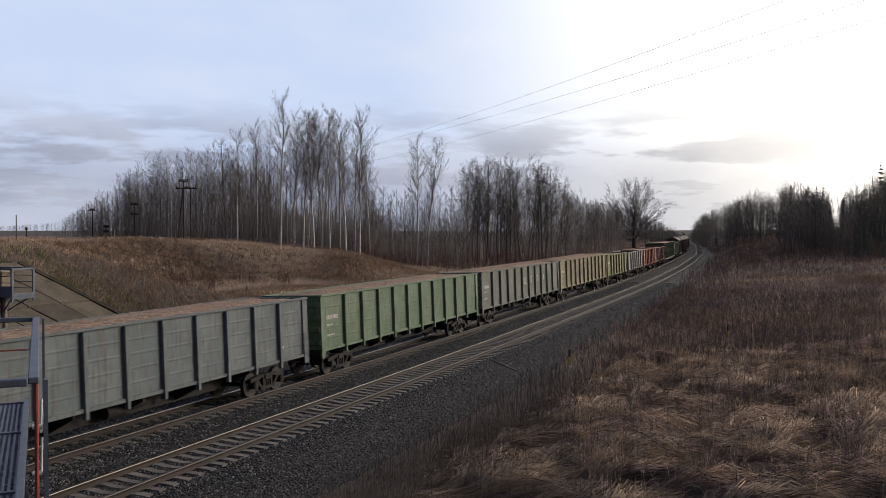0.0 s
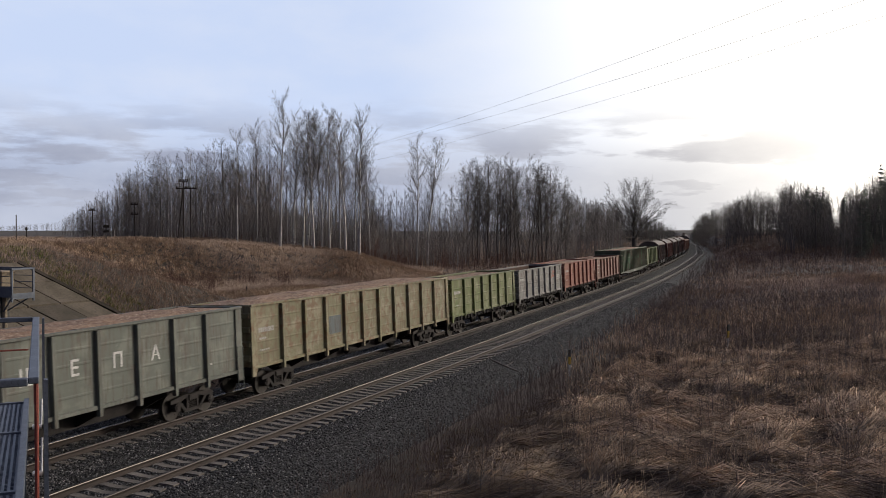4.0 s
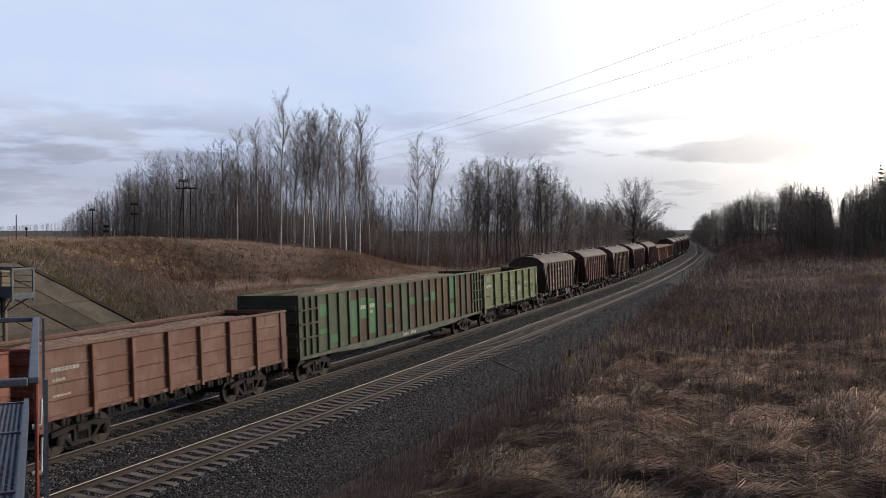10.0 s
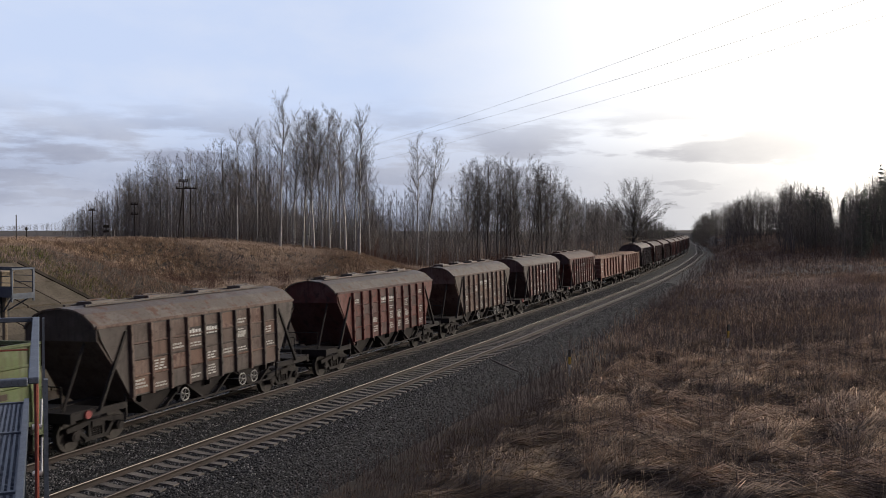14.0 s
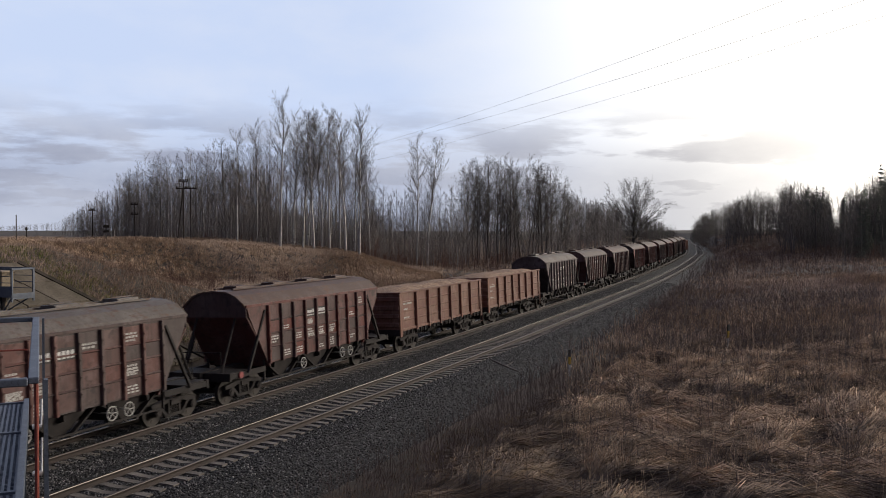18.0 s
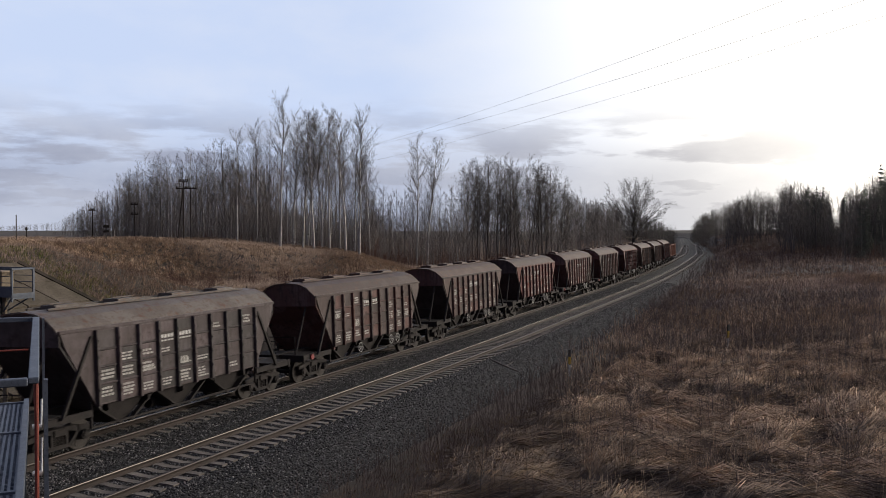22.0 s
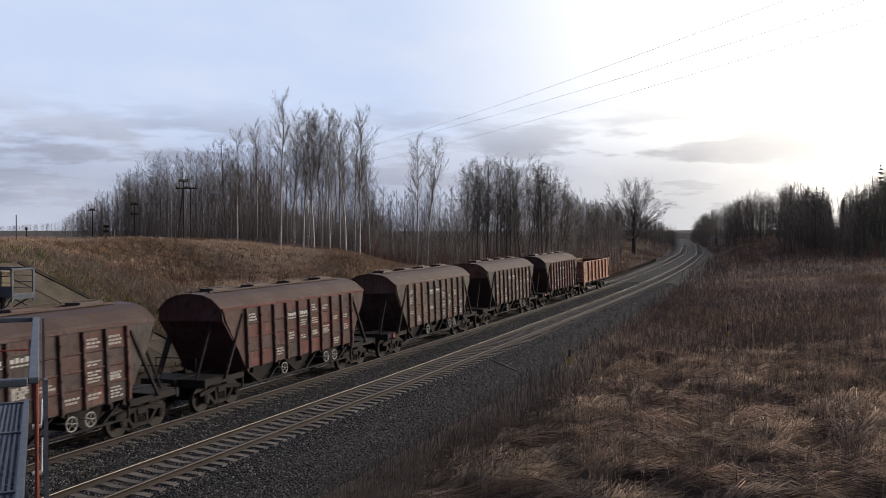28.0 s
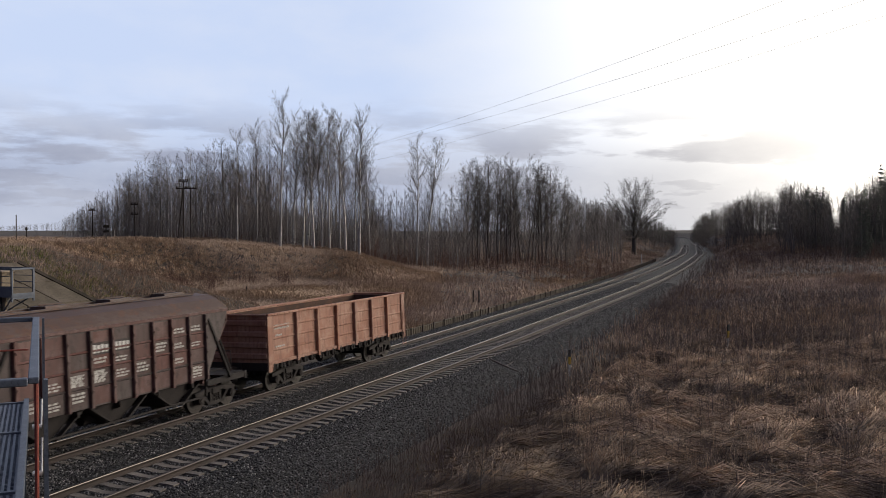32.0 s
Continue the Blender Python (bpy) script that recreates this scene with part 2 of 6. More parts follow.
M_OAK = mottled("oak_bark", (0.075, 0.066, 0.060), (0.10, 0.09, 0.082), (0.045, 0.04, 0.036), 1.5, 14.0, 0.95, 0, 0.6, 0.02)
M_BIRCH = mottled("birch_bark", (0.62, 0.60, 0.56), (0.42, 0.40, 0.37), (0.055, 0.045, 0.04), 0.8, 3.5, 0.85, 0, 0.3, 0.01, (1, 1, 2.5), random_tone=0.2)
M_TWIG = mottled("bare_twigs", (0.155, 0.137, 0.127), (0.209, 0.188, 0.175), (0.108, 0.092, 0.086), 0.3, 2.0, 0.95, random_tone=0.2)
M_RED_TWIG = mottled("reddish_shrub_twigs", (0.14, 0.072, 0.052), (0.105, 0.062, 0.047), (0.07, 0.042, 0.034), 0.4, 2.5, 0.95, random_tone=0.2)
M_SPRUCE = mottled("spruce_needles", (0.113, 0.127, 0.099), (0.151, 0.166, 0.128), (0.068, 0.075, 0.057), 0.5, 3.0, 0.95, random_tone=0.2)
M_GRASS = island_tint("dry_grass", [(0.18, 0.128, 0.10), (0.32, 0.235, 0.18), (0.47, 0.35, 0.27), (0.24, 0.168, 0.128), (0.60, 0.455, 0.35)])
M_HILLGRASS = island_tint("tawny_grass", [(0.314, 0.218, 0.149), (0.457, 0.337, 0.239), (0.578, 0.441, 0.320), (0.361, 0.251, 0.178)])
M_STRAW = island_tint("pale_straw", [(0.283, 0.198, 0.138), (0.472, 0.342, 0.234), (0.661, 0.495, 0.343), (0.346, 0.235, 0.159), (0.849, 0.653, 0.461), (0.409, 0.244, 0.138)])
# Dead grass toned below the straw: the near field's shade is in its colour.
M_SHADE_THATCH = island_tint("matted_dead_grass", [(0.044, 0.032, 0.026), (0.092, 0.067, 0.053), (0.160, 0.117, 0.090), (0.119, 0.081, 0.055), (0.263, 0.195, 0.139), (0.247, 0.158, 0.087), (0.367, 0.288, 0.209)])
M_GREENGRASS = island_tint("green_grass", [(0.118, 0.131, 0.033), (0.173, 0.173, 0.054), (0.236, 0.186, 0.083)])
M_WEED = island_tint("dead_weed_stalks", [(0.066, 0.048, 0.047), (0.106, 0.080, 0.075), (0.159, 0.121, 0.113)])
M_WIRE, _nt, _b = material("power_wire", 0.35, 0.9)
_b.inputs["Base Color"].default_value = (0.42, 0.42, 0.44, 1)
M_POLE = mottled("tarred_pole", (0.055, 0.045, 0.038), (0.08, 0.066, 0.055), (0.03, 0.025, 0.02), 1.0, 12.0, 0.9)
M_YELLOW = mottled("yellow_marker_paint", (0.55, 0.36, 0.03), (0.48, 0.31, 0.03), None, 5.0, 40.0, 0.6)
M_BLACK = mottled("black_marker_paint", (0.03, 0.03, 0.03), (0.04, 0.04, 0.04), None, 5.0, 40.0, 0.6)
M_DARKWALL = mottled("dark_retaining_panel", (0.062, 0.050, 0.038), (0.09, 0.075, 0.055), (0.035, 0.028, 0.022), 1.0, 10.0, 0.95, 0, 0.5, 0.02, random_tone=0.25)


# ---- mesh helpers ----
def part(name, bm, mat, parent, label=""):
    me = bpy.data.meshes.new(name)
    bm.to_mesh(me)
    bm.free()
    me.materials.append(mat)
    ob = new(name, me)
    ob.parent = parent
    if label:
        ob["label"] = label
    return ob


def twin(ob, parent, m, name=None):
    """Another piece on the same mesh."""
    o = new(name or ob.name.split(".")[0], ob.data)
    o.parent, o.matrix_basis = parent, m
    if "label" in ob:
        o["label"] = ob["label"]
    return o


def box(bm, x0, x1, y0, y1, z0, z1, m=None):
    vs = [bm.verts.new((x, y, z) if m is None else m @ Vector((x, y, z))) for x in (x0, x1) for y in (y0, y1) for z in (z0, z1)]
    for f in ((0, 1, 3, 2), (4, 6, 7, 5), (0, 4, 5, 1), (2, 3, 7, 6), (0, 2, 6, 4), (1, 5, 7, 3)):
        bm.faces.new([vs[i] for i in f])
    return vs


def bevelled(bm, width=0.01):
    bmesh.ops.bevel(bm, geom=bm.edges[:], offset=width, segments=1, affect="EDGES", profile=0.5)
    return bm


def prism(bm, prof, x0, x1, axis="x"):
    """A closed outline of (a, b) pairs swept along an axis."""
    def at(u, a, b):
        return {"x": (u, a, b), "y": (a, u, b), "z": (a, b, u)}[axis]
    r0 = [bm.verts.new(at(x0, a, b)) for a, b in prof]
    r1 = [bm.verts.new(at(x1, a, b)) for a, b in prof]
    n = len(prof)
    for i in range(n):
        bm.faces.new((r0[i], r0[(i + 1) % n], r1[(i + 1) % n], r1[i]))
    bm.faces.new(r0[::-1])
    bm.faces.new(r1)
    bmesh.ops.recalc_face_normals(bm, faces=bm.faces[:])


def rod(bm, p, q, r, n=6, r2=None):
    p, q = Vector(p), Vector(q)
    m = (q - p).to_track_quat("Z", "Y").to_matrix()
    rings = []
    for c, rr in ((p, r), (q, r if r2 is None else r2)):
        rings.append([bm.verts.new(c + m @ Vector((rr * math.cos(2 * math.pi * i / n), rr * math.sin(2 * math.pi * i / n), 0))) for i in range(n)])
    for i in range(n):
        bm.faces.new((rings[0][i], rings[0][(i + 1) % n], rings[1][(i + 1) % n], rings[1][i]))
    bm.faces.new(rings[0][::-1])
    bm.faces.new(rings[1])


def raw_mesh(name, verts, quads, mat, smooth=False):
    """A mesh from arrays: verts (n, 3), faces (m, 3 or 4)."""
    verts, quads = np.asarray(verts, np.float32), np.asarray(quads, np.int32)
    me = bpy.data.meshes.new(name)
    k = quads.shape[1]
    me.vertices.add(len(verts))
    me.vertices.foreach_set("co", verts.ravel())
    me.loops.add(quads.size)
    me.loops.foreach_set("vertex_index", quads.ravel())
    me.polygons.add(len(quads))
    me.polygons.foreach_set("loop_start", np.arange(len(quads), dtype=np.int32) * k)
    me.polygons.foreach_set("loop_total", np.full(len(quads), k, np.int32))
    me.update(calc_edges=True)
    if smooth:
        me.polygons.foreach_set("use_smooth", np.ones(len(quads), bool))
    me.materials.append(mat)
    return me


# ---- the line of the track ----
KNOTS = (-120, -80, -40, -15, 10, 30, 50, 70, 90, 115, 140, 170, 200, 240, 300, 400, 700, 1500)
BENDS = (0, 0, 0.00301, -0.001885, 0.001456, -0.000306, 0.000283, 0.000877, 0.000709, 0.000512, 0.000693, -0.000184, 0.001515, -0.000138, 0.000319, -0.000202, 0.000749, 0.001862)
STEP = 1.0
S_ = np.arange(-600, 1300, STEP)
_a = np.cumsum(np.interp(S_, KNOTS, BENDS)) * STEP
I0 = int(np.argmin(np.abs(S_)))
A_ = _a - _a[I0] + 1.174657
X_, Y_ = np.cumsum(np.cos(A_)) * STEP, np.cumsum(np.sin(A_)) * STEP
X_, Y_ = X_ - X_[I0] - 7.4297, Y_ - Y_[I0] + 38.271
CANT, NEAR = 0.036, 4.253           # lean of the track, and the offset of the near track


CLIMB_S = (-60, 0, 40, 80, 120, 160, 200, 250, 300, 370, 460, 600, 900)
CLIMB_Z = (-0.455, -0.073, 0.144, 0.40, 0.626, 0.809, 0.97, 1.125, 1.238, 1.359, 1.478, 1.621, 1.814)
R_ = np.convolve(np.pad(np.interp(S_, CLIMB_S, CLIMB_Z), 20, mode="edge"), np.ones(41) / 41, "valid")


def rise(s):
    return np.interp(s, S_, R_)


def line(s):
    return float(np.interp(s, S_, X_)), float(np.interp(s, S_, Y_)), float(rise(s)), float(np.interp(s, S_, A_))


def spot(s, d, z=0.0):
    x, y, h, a = line(s)
    return Vector((x + d * math.sin(a), y - d * math.cos(a), h + z))


def stand(s, d=0.0, z=0.0, lean=True):
    """The pose of a thing on the track bed: x along the line, z up."""
    p = spot(s, d, z)
    a = line(s)[3]
    return Matrix.Translation(p) @ Matrix.Rotation(a, 4, "Z") @ Matrix.Rotation(-CANT if lean else 0, 4, "X")


def along(x, y):
    """The way along the line and to its right, for arrays of places."""
    x, y = np.asarray(x, float).ravel(), np.asarray(y, float).ravel()
    xs, ys, as_, ss = X_[::3], Y_[::3], A_[::3], S_[::3]
    s, d = np.empty(len(x)), np.empty(len(x))
    for i in range(0, len(x), 4000):
        dx, dy = x[i:i + 4000, None] - xs, y[i:i + 4000, None] - ys
        j = np.argmin(dx * dx + dy * dy, 1)
        r = np.arange(len(j))
        dx, dy = dx[r, j], dy[r, j]
        c, n = np.cos(as_[j]), np.sin(as_[j])
        s[i:i + 4000], d[i:i + 4000] = ss[j] + dx * c + dy * n, dx * n - dy * c
    return s, d


# ---- the lie of the land ----
HILL = np.array([(-24, 56), (-30, 78), (-31, 97), (-20, 101), (-6, 104), (1, 110), (-1, 126), (-12, 150), (-60, 260), (-400, 420), (-400, 40), (-60, 40)], float)


def smooth(a, b, v):
    t = np.clip((v - a) / (b - a), 0, 1)
    return t * t * (3 - 2 * t)


def inside(poly, x, y):
    """Signed distance to a polygon, positive within."""
    best, odd = np.full(x.shape, 1e9), np.zeros(x.shape, bool)
    for (ax, ay), (bx, by) in zip(poly, np.roll(poly, -1, 0)):
        dx, dy = bx - ax, by - ay
        t = np.clip(((x - ax) * dx + (y - ay) * dy) / (dx * dx + dy * dy), 0, 1)
        best = np.minimum(best, np.hypot(x - ax - t * dx, y - ay - t * dy))
        if dy:
            odd ^= ((ay > y) != (by > y)) & (x < dx * (y - ay) / dy + ax)
    return np.where(odd, best, -best)


def ripple(x, y):
    return (np.sin(x * 0.9 + 1.3 * np.sin(y * 0.37)) * np.sin(y * 0.8 + np.sin(x * 0.5)) * 0.5
            + np.sin(x * 0.23 + y * 0.31) * np.sin(y * 0.19 - x * 0.11))


def hummock(x, y):
    """Low humps of matted grass, two or three metres across."""
    a = np.sin(1.7 * x + 1.2 * np.sin(0.9 * y + 0.4)) * np.sin(1.5 * y + 1.3 * np.sin(0.8 * x))
    b = np.sin(0.9 * x - 0.6 * y + 1.5 * np.sin(0.5 * y)) * np.sin(0.8 * y + 0.5 * x + 1.0)
    return 0.55 * a + 0.6 * b


def height(x, y):
    x, y = np.asarray(x, float), np.asarray(y, float)
    shape = x.shape
    x, y = x.ravel(), y.ravel()
    s, d = along(x, y)
    zt = rise(s)
    e = np.where(d > 0, d - 9.0, -d - 4.6)              # beyond the foot of the ballast
    right = zt - 0.95 + 0.055 * np.clip(e, 0, 55) + 0.012 * np.clip(e - 55, 0, 300)
    right += 3.6 * smooth(170, 270, s) * smooth(0, 7, e)
    left = zt - 0.75 + 1.2 * smooth(2, 14, e) + 0.008 * np.clip(e, 0, 200) + 2.1 * smooth(120, 190, s) * smooth(2.5, 16, e)
    z = np.where(d > 0, right, left)
    z = np.where(e < 0, zt - 0.95, z)
    z += 0.09 * ripple(x * 1.25, y * 1.25) * smooth(0, 5, e) + 0.12 * ripple(x * 0.25, y * 0.25) * smooth(3, 14, e)
    z += np.where(d > 0, 0.33, 0.12) * hummock(x, y) * smooth(0.5, 4, e) * (1 - 0.6 * smooth(40, 90, y))
    hill = inside(HILL, x, y)
    z = np.where(d < 0, np.maximum(z, np.minimum(z, 1.2) + (np.clip(5.15 - 0.085 * (x + 32), 2.9, 5.25) - np.minimum(z, 1.2)) * smooth(-1, 13, hill) + 0.12 * ripple(x * 1.3, y * 1.3)), z)
    # the bank of the road bridge, faced with slabs
    bank = np.minimum((-d - 7.6) * 0.62, np.minimum(5.7, 5.7 - (s - 3.5 - 0.1 * (-d - 7.6)) * 0.32))
    z = np.where(d < -7.6, np.maximum(z, np.where(bank > 0, bank - 0.12, -9)), z)
    # the bank on which the camera stands
    r = np.hypot(x, y + 1.0)
    z = np.where(d > 0, np.maximum(z, np.minimum(4.9, 4.9 - 0.44 * (r - 1.5))), z)
    return z.reshape(shape)


def build_ground():
    fan = np.radians(np.concatenate([np.arange(-33, 33.01, 0.3), np.arange(37, 324, 4.0)]))
    rad = np.concatenate([[0.02], 1.0 * (4600 / 1.0) ** (np.arange(420) / 419.0)])
    th, rr = np.meshgrid(fan, rad)
    x, y = rr * np.sin(th) + 0.3 * (rr < 0.5), rr * np.cos(th) - 0.4 * (rr < 0.5)
    z = height(x, y)
    z = np.where(rr > 900, z + (2.5 - z) * smooth(900, 1600, rr), z)
    n, k = x.shape
    i, j = np.meshgrid(np.arange(n - 1), np.arange(k), indexing="ij")
    q = np.stack([i * k + j, i * k + (j + 1) % k, (i + 1) * k + (j + 1) % k, (i + 1) * k + j], -1).reshape(-1, 4)
    v = np.stack([x, y, z], -1).reshape(-1, 3)
    me = raw_mesh("ground", v, q[:, ::-1], M_EARTH, True)
    tagged(new("ground", me), "rough winter ground of brown earth and dead grass beside the line", "ground", kind="structure")


build_ground()


def sweep(name, prof, s_list, mat, d0=0.0, lean=True):
    """An outline of (offset, height) pairs carried along the line."""
    v = []
    for s in s_list:
        m = stand(s, d0, 0, lean)
        v += [m @ Vector((0, -d, z)) for d, z in prof]
    k, n = len(prof), len(s_list)
    q = [(i * k + j, (i + 1) * k + j, (i + 1) * k + j + 1, i * k + j + 1) for i in range(n - 1) for j in range(k - 1)]
    return raw_mesh(name, [tuple(p) for p in v], q, mat)


LONG = list(np.arange(-70, 200, 2.0)) + list(np.arange(200, 420, 5.0)) + list(np.arange(420, 1200, 20.0))
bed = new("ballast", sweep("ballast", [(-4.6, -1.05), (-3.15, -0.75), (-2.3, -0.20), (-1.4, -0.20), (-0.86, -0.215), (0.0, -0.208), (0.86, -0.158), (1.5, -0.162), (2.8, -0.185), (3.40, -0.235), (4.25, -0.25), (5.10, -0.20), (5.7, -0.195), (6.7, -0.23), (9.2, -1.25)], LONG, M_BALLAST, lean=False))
tagged(bed, "grey crushed-stone ballast under the double track", "ballast", kind="structure")


def build_track(d0, label, top):
    root = tagged(new("railway_track"), label, "railway track", "tracks of the line")
    head = [(-0.036, -0.035), (-0.036, -0.004), (-0.028, 0.0), (0.028, 0.0), (0.036, -0.004), (0.036, -0.035)]
    web = [(-0.075, -0.18), (-0.075, -0.168), (-0.012, -0.14), (-0.01, -0.045), (-0.036, -0.036), (0.036, -0.036), (0.01, -0.045), (0.012, -0.14), (0.075, -0.168), (0.075, -0.18)]
    for side in (-0.796, 0.796):
        for nm, prof, mt in (("rail", web, M_RAIL_SIDE), ("rail_head", head, top if side < 0 else M_RAIL_DULL)):
            me = sweep(nm, [(d0 + side + a, b + side * CANT) for a, b in prof], LONG, mt, lean=False)
            o = new(nm, me)
            o.parent = root
    bm = bmesh.new()
    prism(bm, [(-1.35, -0.36), (1.35, -0.36), (1.35, -0.195), (1.0, -0.172), (0.6, -0.172), (0.3, -0.212), (0.0, -0.228), (-0.3, -0.212), (-0.6, -0.172), (-1.0, -0.172), (-1.35, -0.195)], -0.125, 0.125)
    first = part("sleeper", bm, M_SLEEPER, root)
    first.matrix_basis = stand(-20, d0)
    for i in range(1, 300):
        twin(first, root, stand(-20 + 0.545 * i, d0) @ pose(0, 0, random.uniform(-0.006, 0.006), 0, 0, random.uniform(-0.6, 0.6)))
    # the sleepers beyond, joined
    bm = bmesh.new()
    for i in range(300, 620):
        box(bm, -0.13, 0.13, -1.35, 1.35, -0.33, -0.178, stand(-20 + 0.545 * i, d0))
    far = part("sleeper_run", bm, M_SLEEPER, root)
    far["kind"] = "stuff"
    return root


build_track(0.0, "far railway track with worn rails on concrete sleepers", M_RAIL_TOP)
build_track(NEAR, "near railway track with a shining rail on concrete sleepers", M_RAIL_TOP)


# ---- wagons: x along the train, -y the side towards the camera, z = 0 at the rail head ----
WHEELSETS = {-1: [], 1: []}


def wheelset_mesh():
    bm = bmesh.new()
    rod(bm, (0, -1.05, 0), (0, 1.05, 0), 0.075, 8)
    for side in (-1, 1):
        for r, y0, y1, n in ((0.475, 0.72, 0.85, 24), (0.50, 0.69, 0.72, 24), (0.17, 0.66, 0.93, 12)):
            rod(bm, (0, side * y0, 0), (0, side * y1, 0), r, n)
        for k in range(4):
            a = math.pi / 2 * k + 0.4
            rod(bm, (0.30 * math.cos(a), side * 0.845, 0.30 * math.sin(a)), (0.30 * math.cos(a), side * 0.862, 0.30 * math.sin(a)), 0.075, 8)
    me = bpy.data.meshes.new("wheelset")
    bm.to_mesh(me)
    bm.free()
    me.materials.append(M_WHEEL)
    return me


WHEELSET = wheelset_mesh()


def bogie_mesh():
    bm = bmesh.new()
    for side in (-1, 1):
        y0, y1 = side * 0.98 - 0.07, side * 0.98 + 0.07
        # cast side frame: top chord, sloping arms, lower chord and axle boxes
        prism(bm, [(-1.18, 0.60), (-1.18, 0.74), (-0.55, 0.83), (0.55, 0.83), (1.18, 0.74), (1.18, 0.60), (0.62, 0.64), (0.42, 0.70), (-0.42, 0.70), (-0.62, 0.64)], y0, y1, "y")
        prism(bm, [(-0.80, 0.62), (-0.66, 0.64), (-0.36, 0.32), (-0.44, 0.24)], y0, y1, "y")
        prism(bm, [(0.80, 0.62), (0.66, 0.64), (0.36, 0.32), (0.44, 0.24)], y0, y1, "y")
        box(bm, -0.48, 0.48, y0, y1, 0.22, 0.33)
        box(bm, -0.33, -0.23, y0, y1, 0.30, 0.72)
        box(bm, 0.23, 0.33, y0, y1, 0.30, 0.72)
        for k in (-1, 1):
            rod(bm, (k * 0.925, side * 0.90, 0.475), (k * 0.925, side * 1.14, 0.475), 0.155, 10)
            rod(bm, (k * 0.925, side * 1.13, 0.475), (k * 0.925, side * 1.17, 0.475), 0.10, 8)
        for k in (-0.14, 0.0, 0.14):
            for h in range(5):
                rod(bm, (k, side * 0.98, 0.33 + 0.06 * h), (k, side * 0.98, 0.365 + 0.06 * h), 0.062, 8)
    box(bm, -0.22, 0.22, -1.1, 1.1, 0.62, 0.80)
    rod(bm, (0, 0, 0.78), (0, 0, 0.98), 0.2, 10)
    for k in (-1, 1):                     # brake beams
        box(bm, k * 0.40 - 0.04, k * 0.40 + 0.04, -0.85, 0.85, 0.38, 0.48)
        for side in (-1, 1):
            box(bm, k * 0.43 - 0.05, k * 0.43 + 0.05, side * 0.76 - 0.06, side * 0.76 + 0.06, 0.30, 0.62)
    me = bpy.data.meshes.new("bogie")
    bm.to_mesh(me)
    bm.free()
    me.materials.append(M_SHADE_IRON)
    return me


BOGIE = bogie_mesh()


def add_bogie(root, x):
    b = new("bogie", BOGIE)
    b.parent, b.matrix_basis = root, pose(x, 0, 0)
    for k in (-1, 1):
        w = new("wheelset", WHEELSET)
        w.parent, w.matrix_basis = b, pose(k * 0.925, 0, 0.475)
        WHEELSETS[k].append(w)
    return b


def coupler_mesh():
    bm = bmesh.new()
    box(bm, -0.55, 0.0, -0.10, 0.10, 0.95, 1.13)
    prism(bm, [(-0.02, -0.22), (0.22, -0.20), (0.30, -0.02), (0.16, 0.05), (0.20, 0.20), (-0.02, 0.22)], 0.90, 1.20, "z")
    rod(bm, (-0.2, 0.35, 0.95), (0.28, 0.22, 0.62), 0.03, 6)      # brake hose
    rod(bm, (-0.2, -0.5, 0.98), (-0.2, 0.5, 0.98), 0.018, 5)      # uncoupling bar
    me = bpy.data.meshes.new("coupler")
    bm.to_mesh(me)
    bm.free()
    me.materials.append(M_SHADE_IRON)
    return me


COUPLER = coupler_mesh()


def underframe(root, length, pivot):
    half = length / 2
    for sgn in (-1, 1):
        add_bogie(root, sgn * pivot)
        c = new("coupler", COUPLER)
        c.parent, c.matrix_basis = root, pose(sgn * (half - 0.15), 0, 0, 0, 0, 0 if sgn > 0 else 180)
    bm = bmesh.new()
    # deepened sill and bearers fill the space beneath with dark in place of shade
    deep = 0.50 if length > 15 else 0.72
    prism(bm, [(-half + 0.5, 1.28), (half - 0.5, 1.28), (half - 0.5, 0.92), (pivot - 1.5, 0.92), (pivot - 2.3, deep), (-pivot + 2.3, deep), (-pivot + 1.5, 0.92), (-half + 0.5, 0.92)], -0.22, 0.22, "y")
    part("centre_sill", bm, M_SHADE_IRON, root)
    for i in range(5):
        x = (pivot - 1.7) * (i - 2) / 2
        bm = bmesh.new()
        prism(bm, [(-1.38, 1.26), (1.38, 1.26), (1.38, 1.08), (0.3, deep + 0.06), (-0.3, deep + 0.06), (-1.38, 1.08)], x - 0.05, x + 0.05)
        part("cross_bearer", bm, M_SHADE_IRON, root)
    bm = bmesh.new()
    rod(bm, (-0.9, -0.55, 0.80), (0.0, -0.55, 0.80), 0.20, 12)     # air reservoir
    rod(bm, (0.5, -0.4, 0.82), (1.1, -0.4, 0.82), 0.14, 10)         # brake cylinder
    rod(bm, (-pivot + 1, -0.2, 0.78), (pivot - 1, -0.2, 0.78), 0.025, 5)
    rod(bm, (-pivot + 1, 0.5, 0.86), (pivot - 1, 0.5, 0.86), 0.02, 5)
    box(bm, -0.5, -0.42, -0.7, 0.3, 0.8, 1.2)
    part("brake_gear", bm, M_SHADE_IRON, root)


def ladder(root, x, y, z0, z1, mat):
    bm = bmesh.new()
    for k in (-0.17, 0.17):
        rod(bm, (x + k, y, z0), (x + k, y, z1), 0.018, 5)
    n = max(2, int((z1 - z0) / 0.3))
    for i in range(n):
        z = z0 + 0.05 + (z1 - z0 - 0.1) * i / (n - 1)
        rod(bm, (x - 0.17, y, z), (x + 0.17, y, z), 0.014, 5)
    return part("ladder", bm, mat, root)


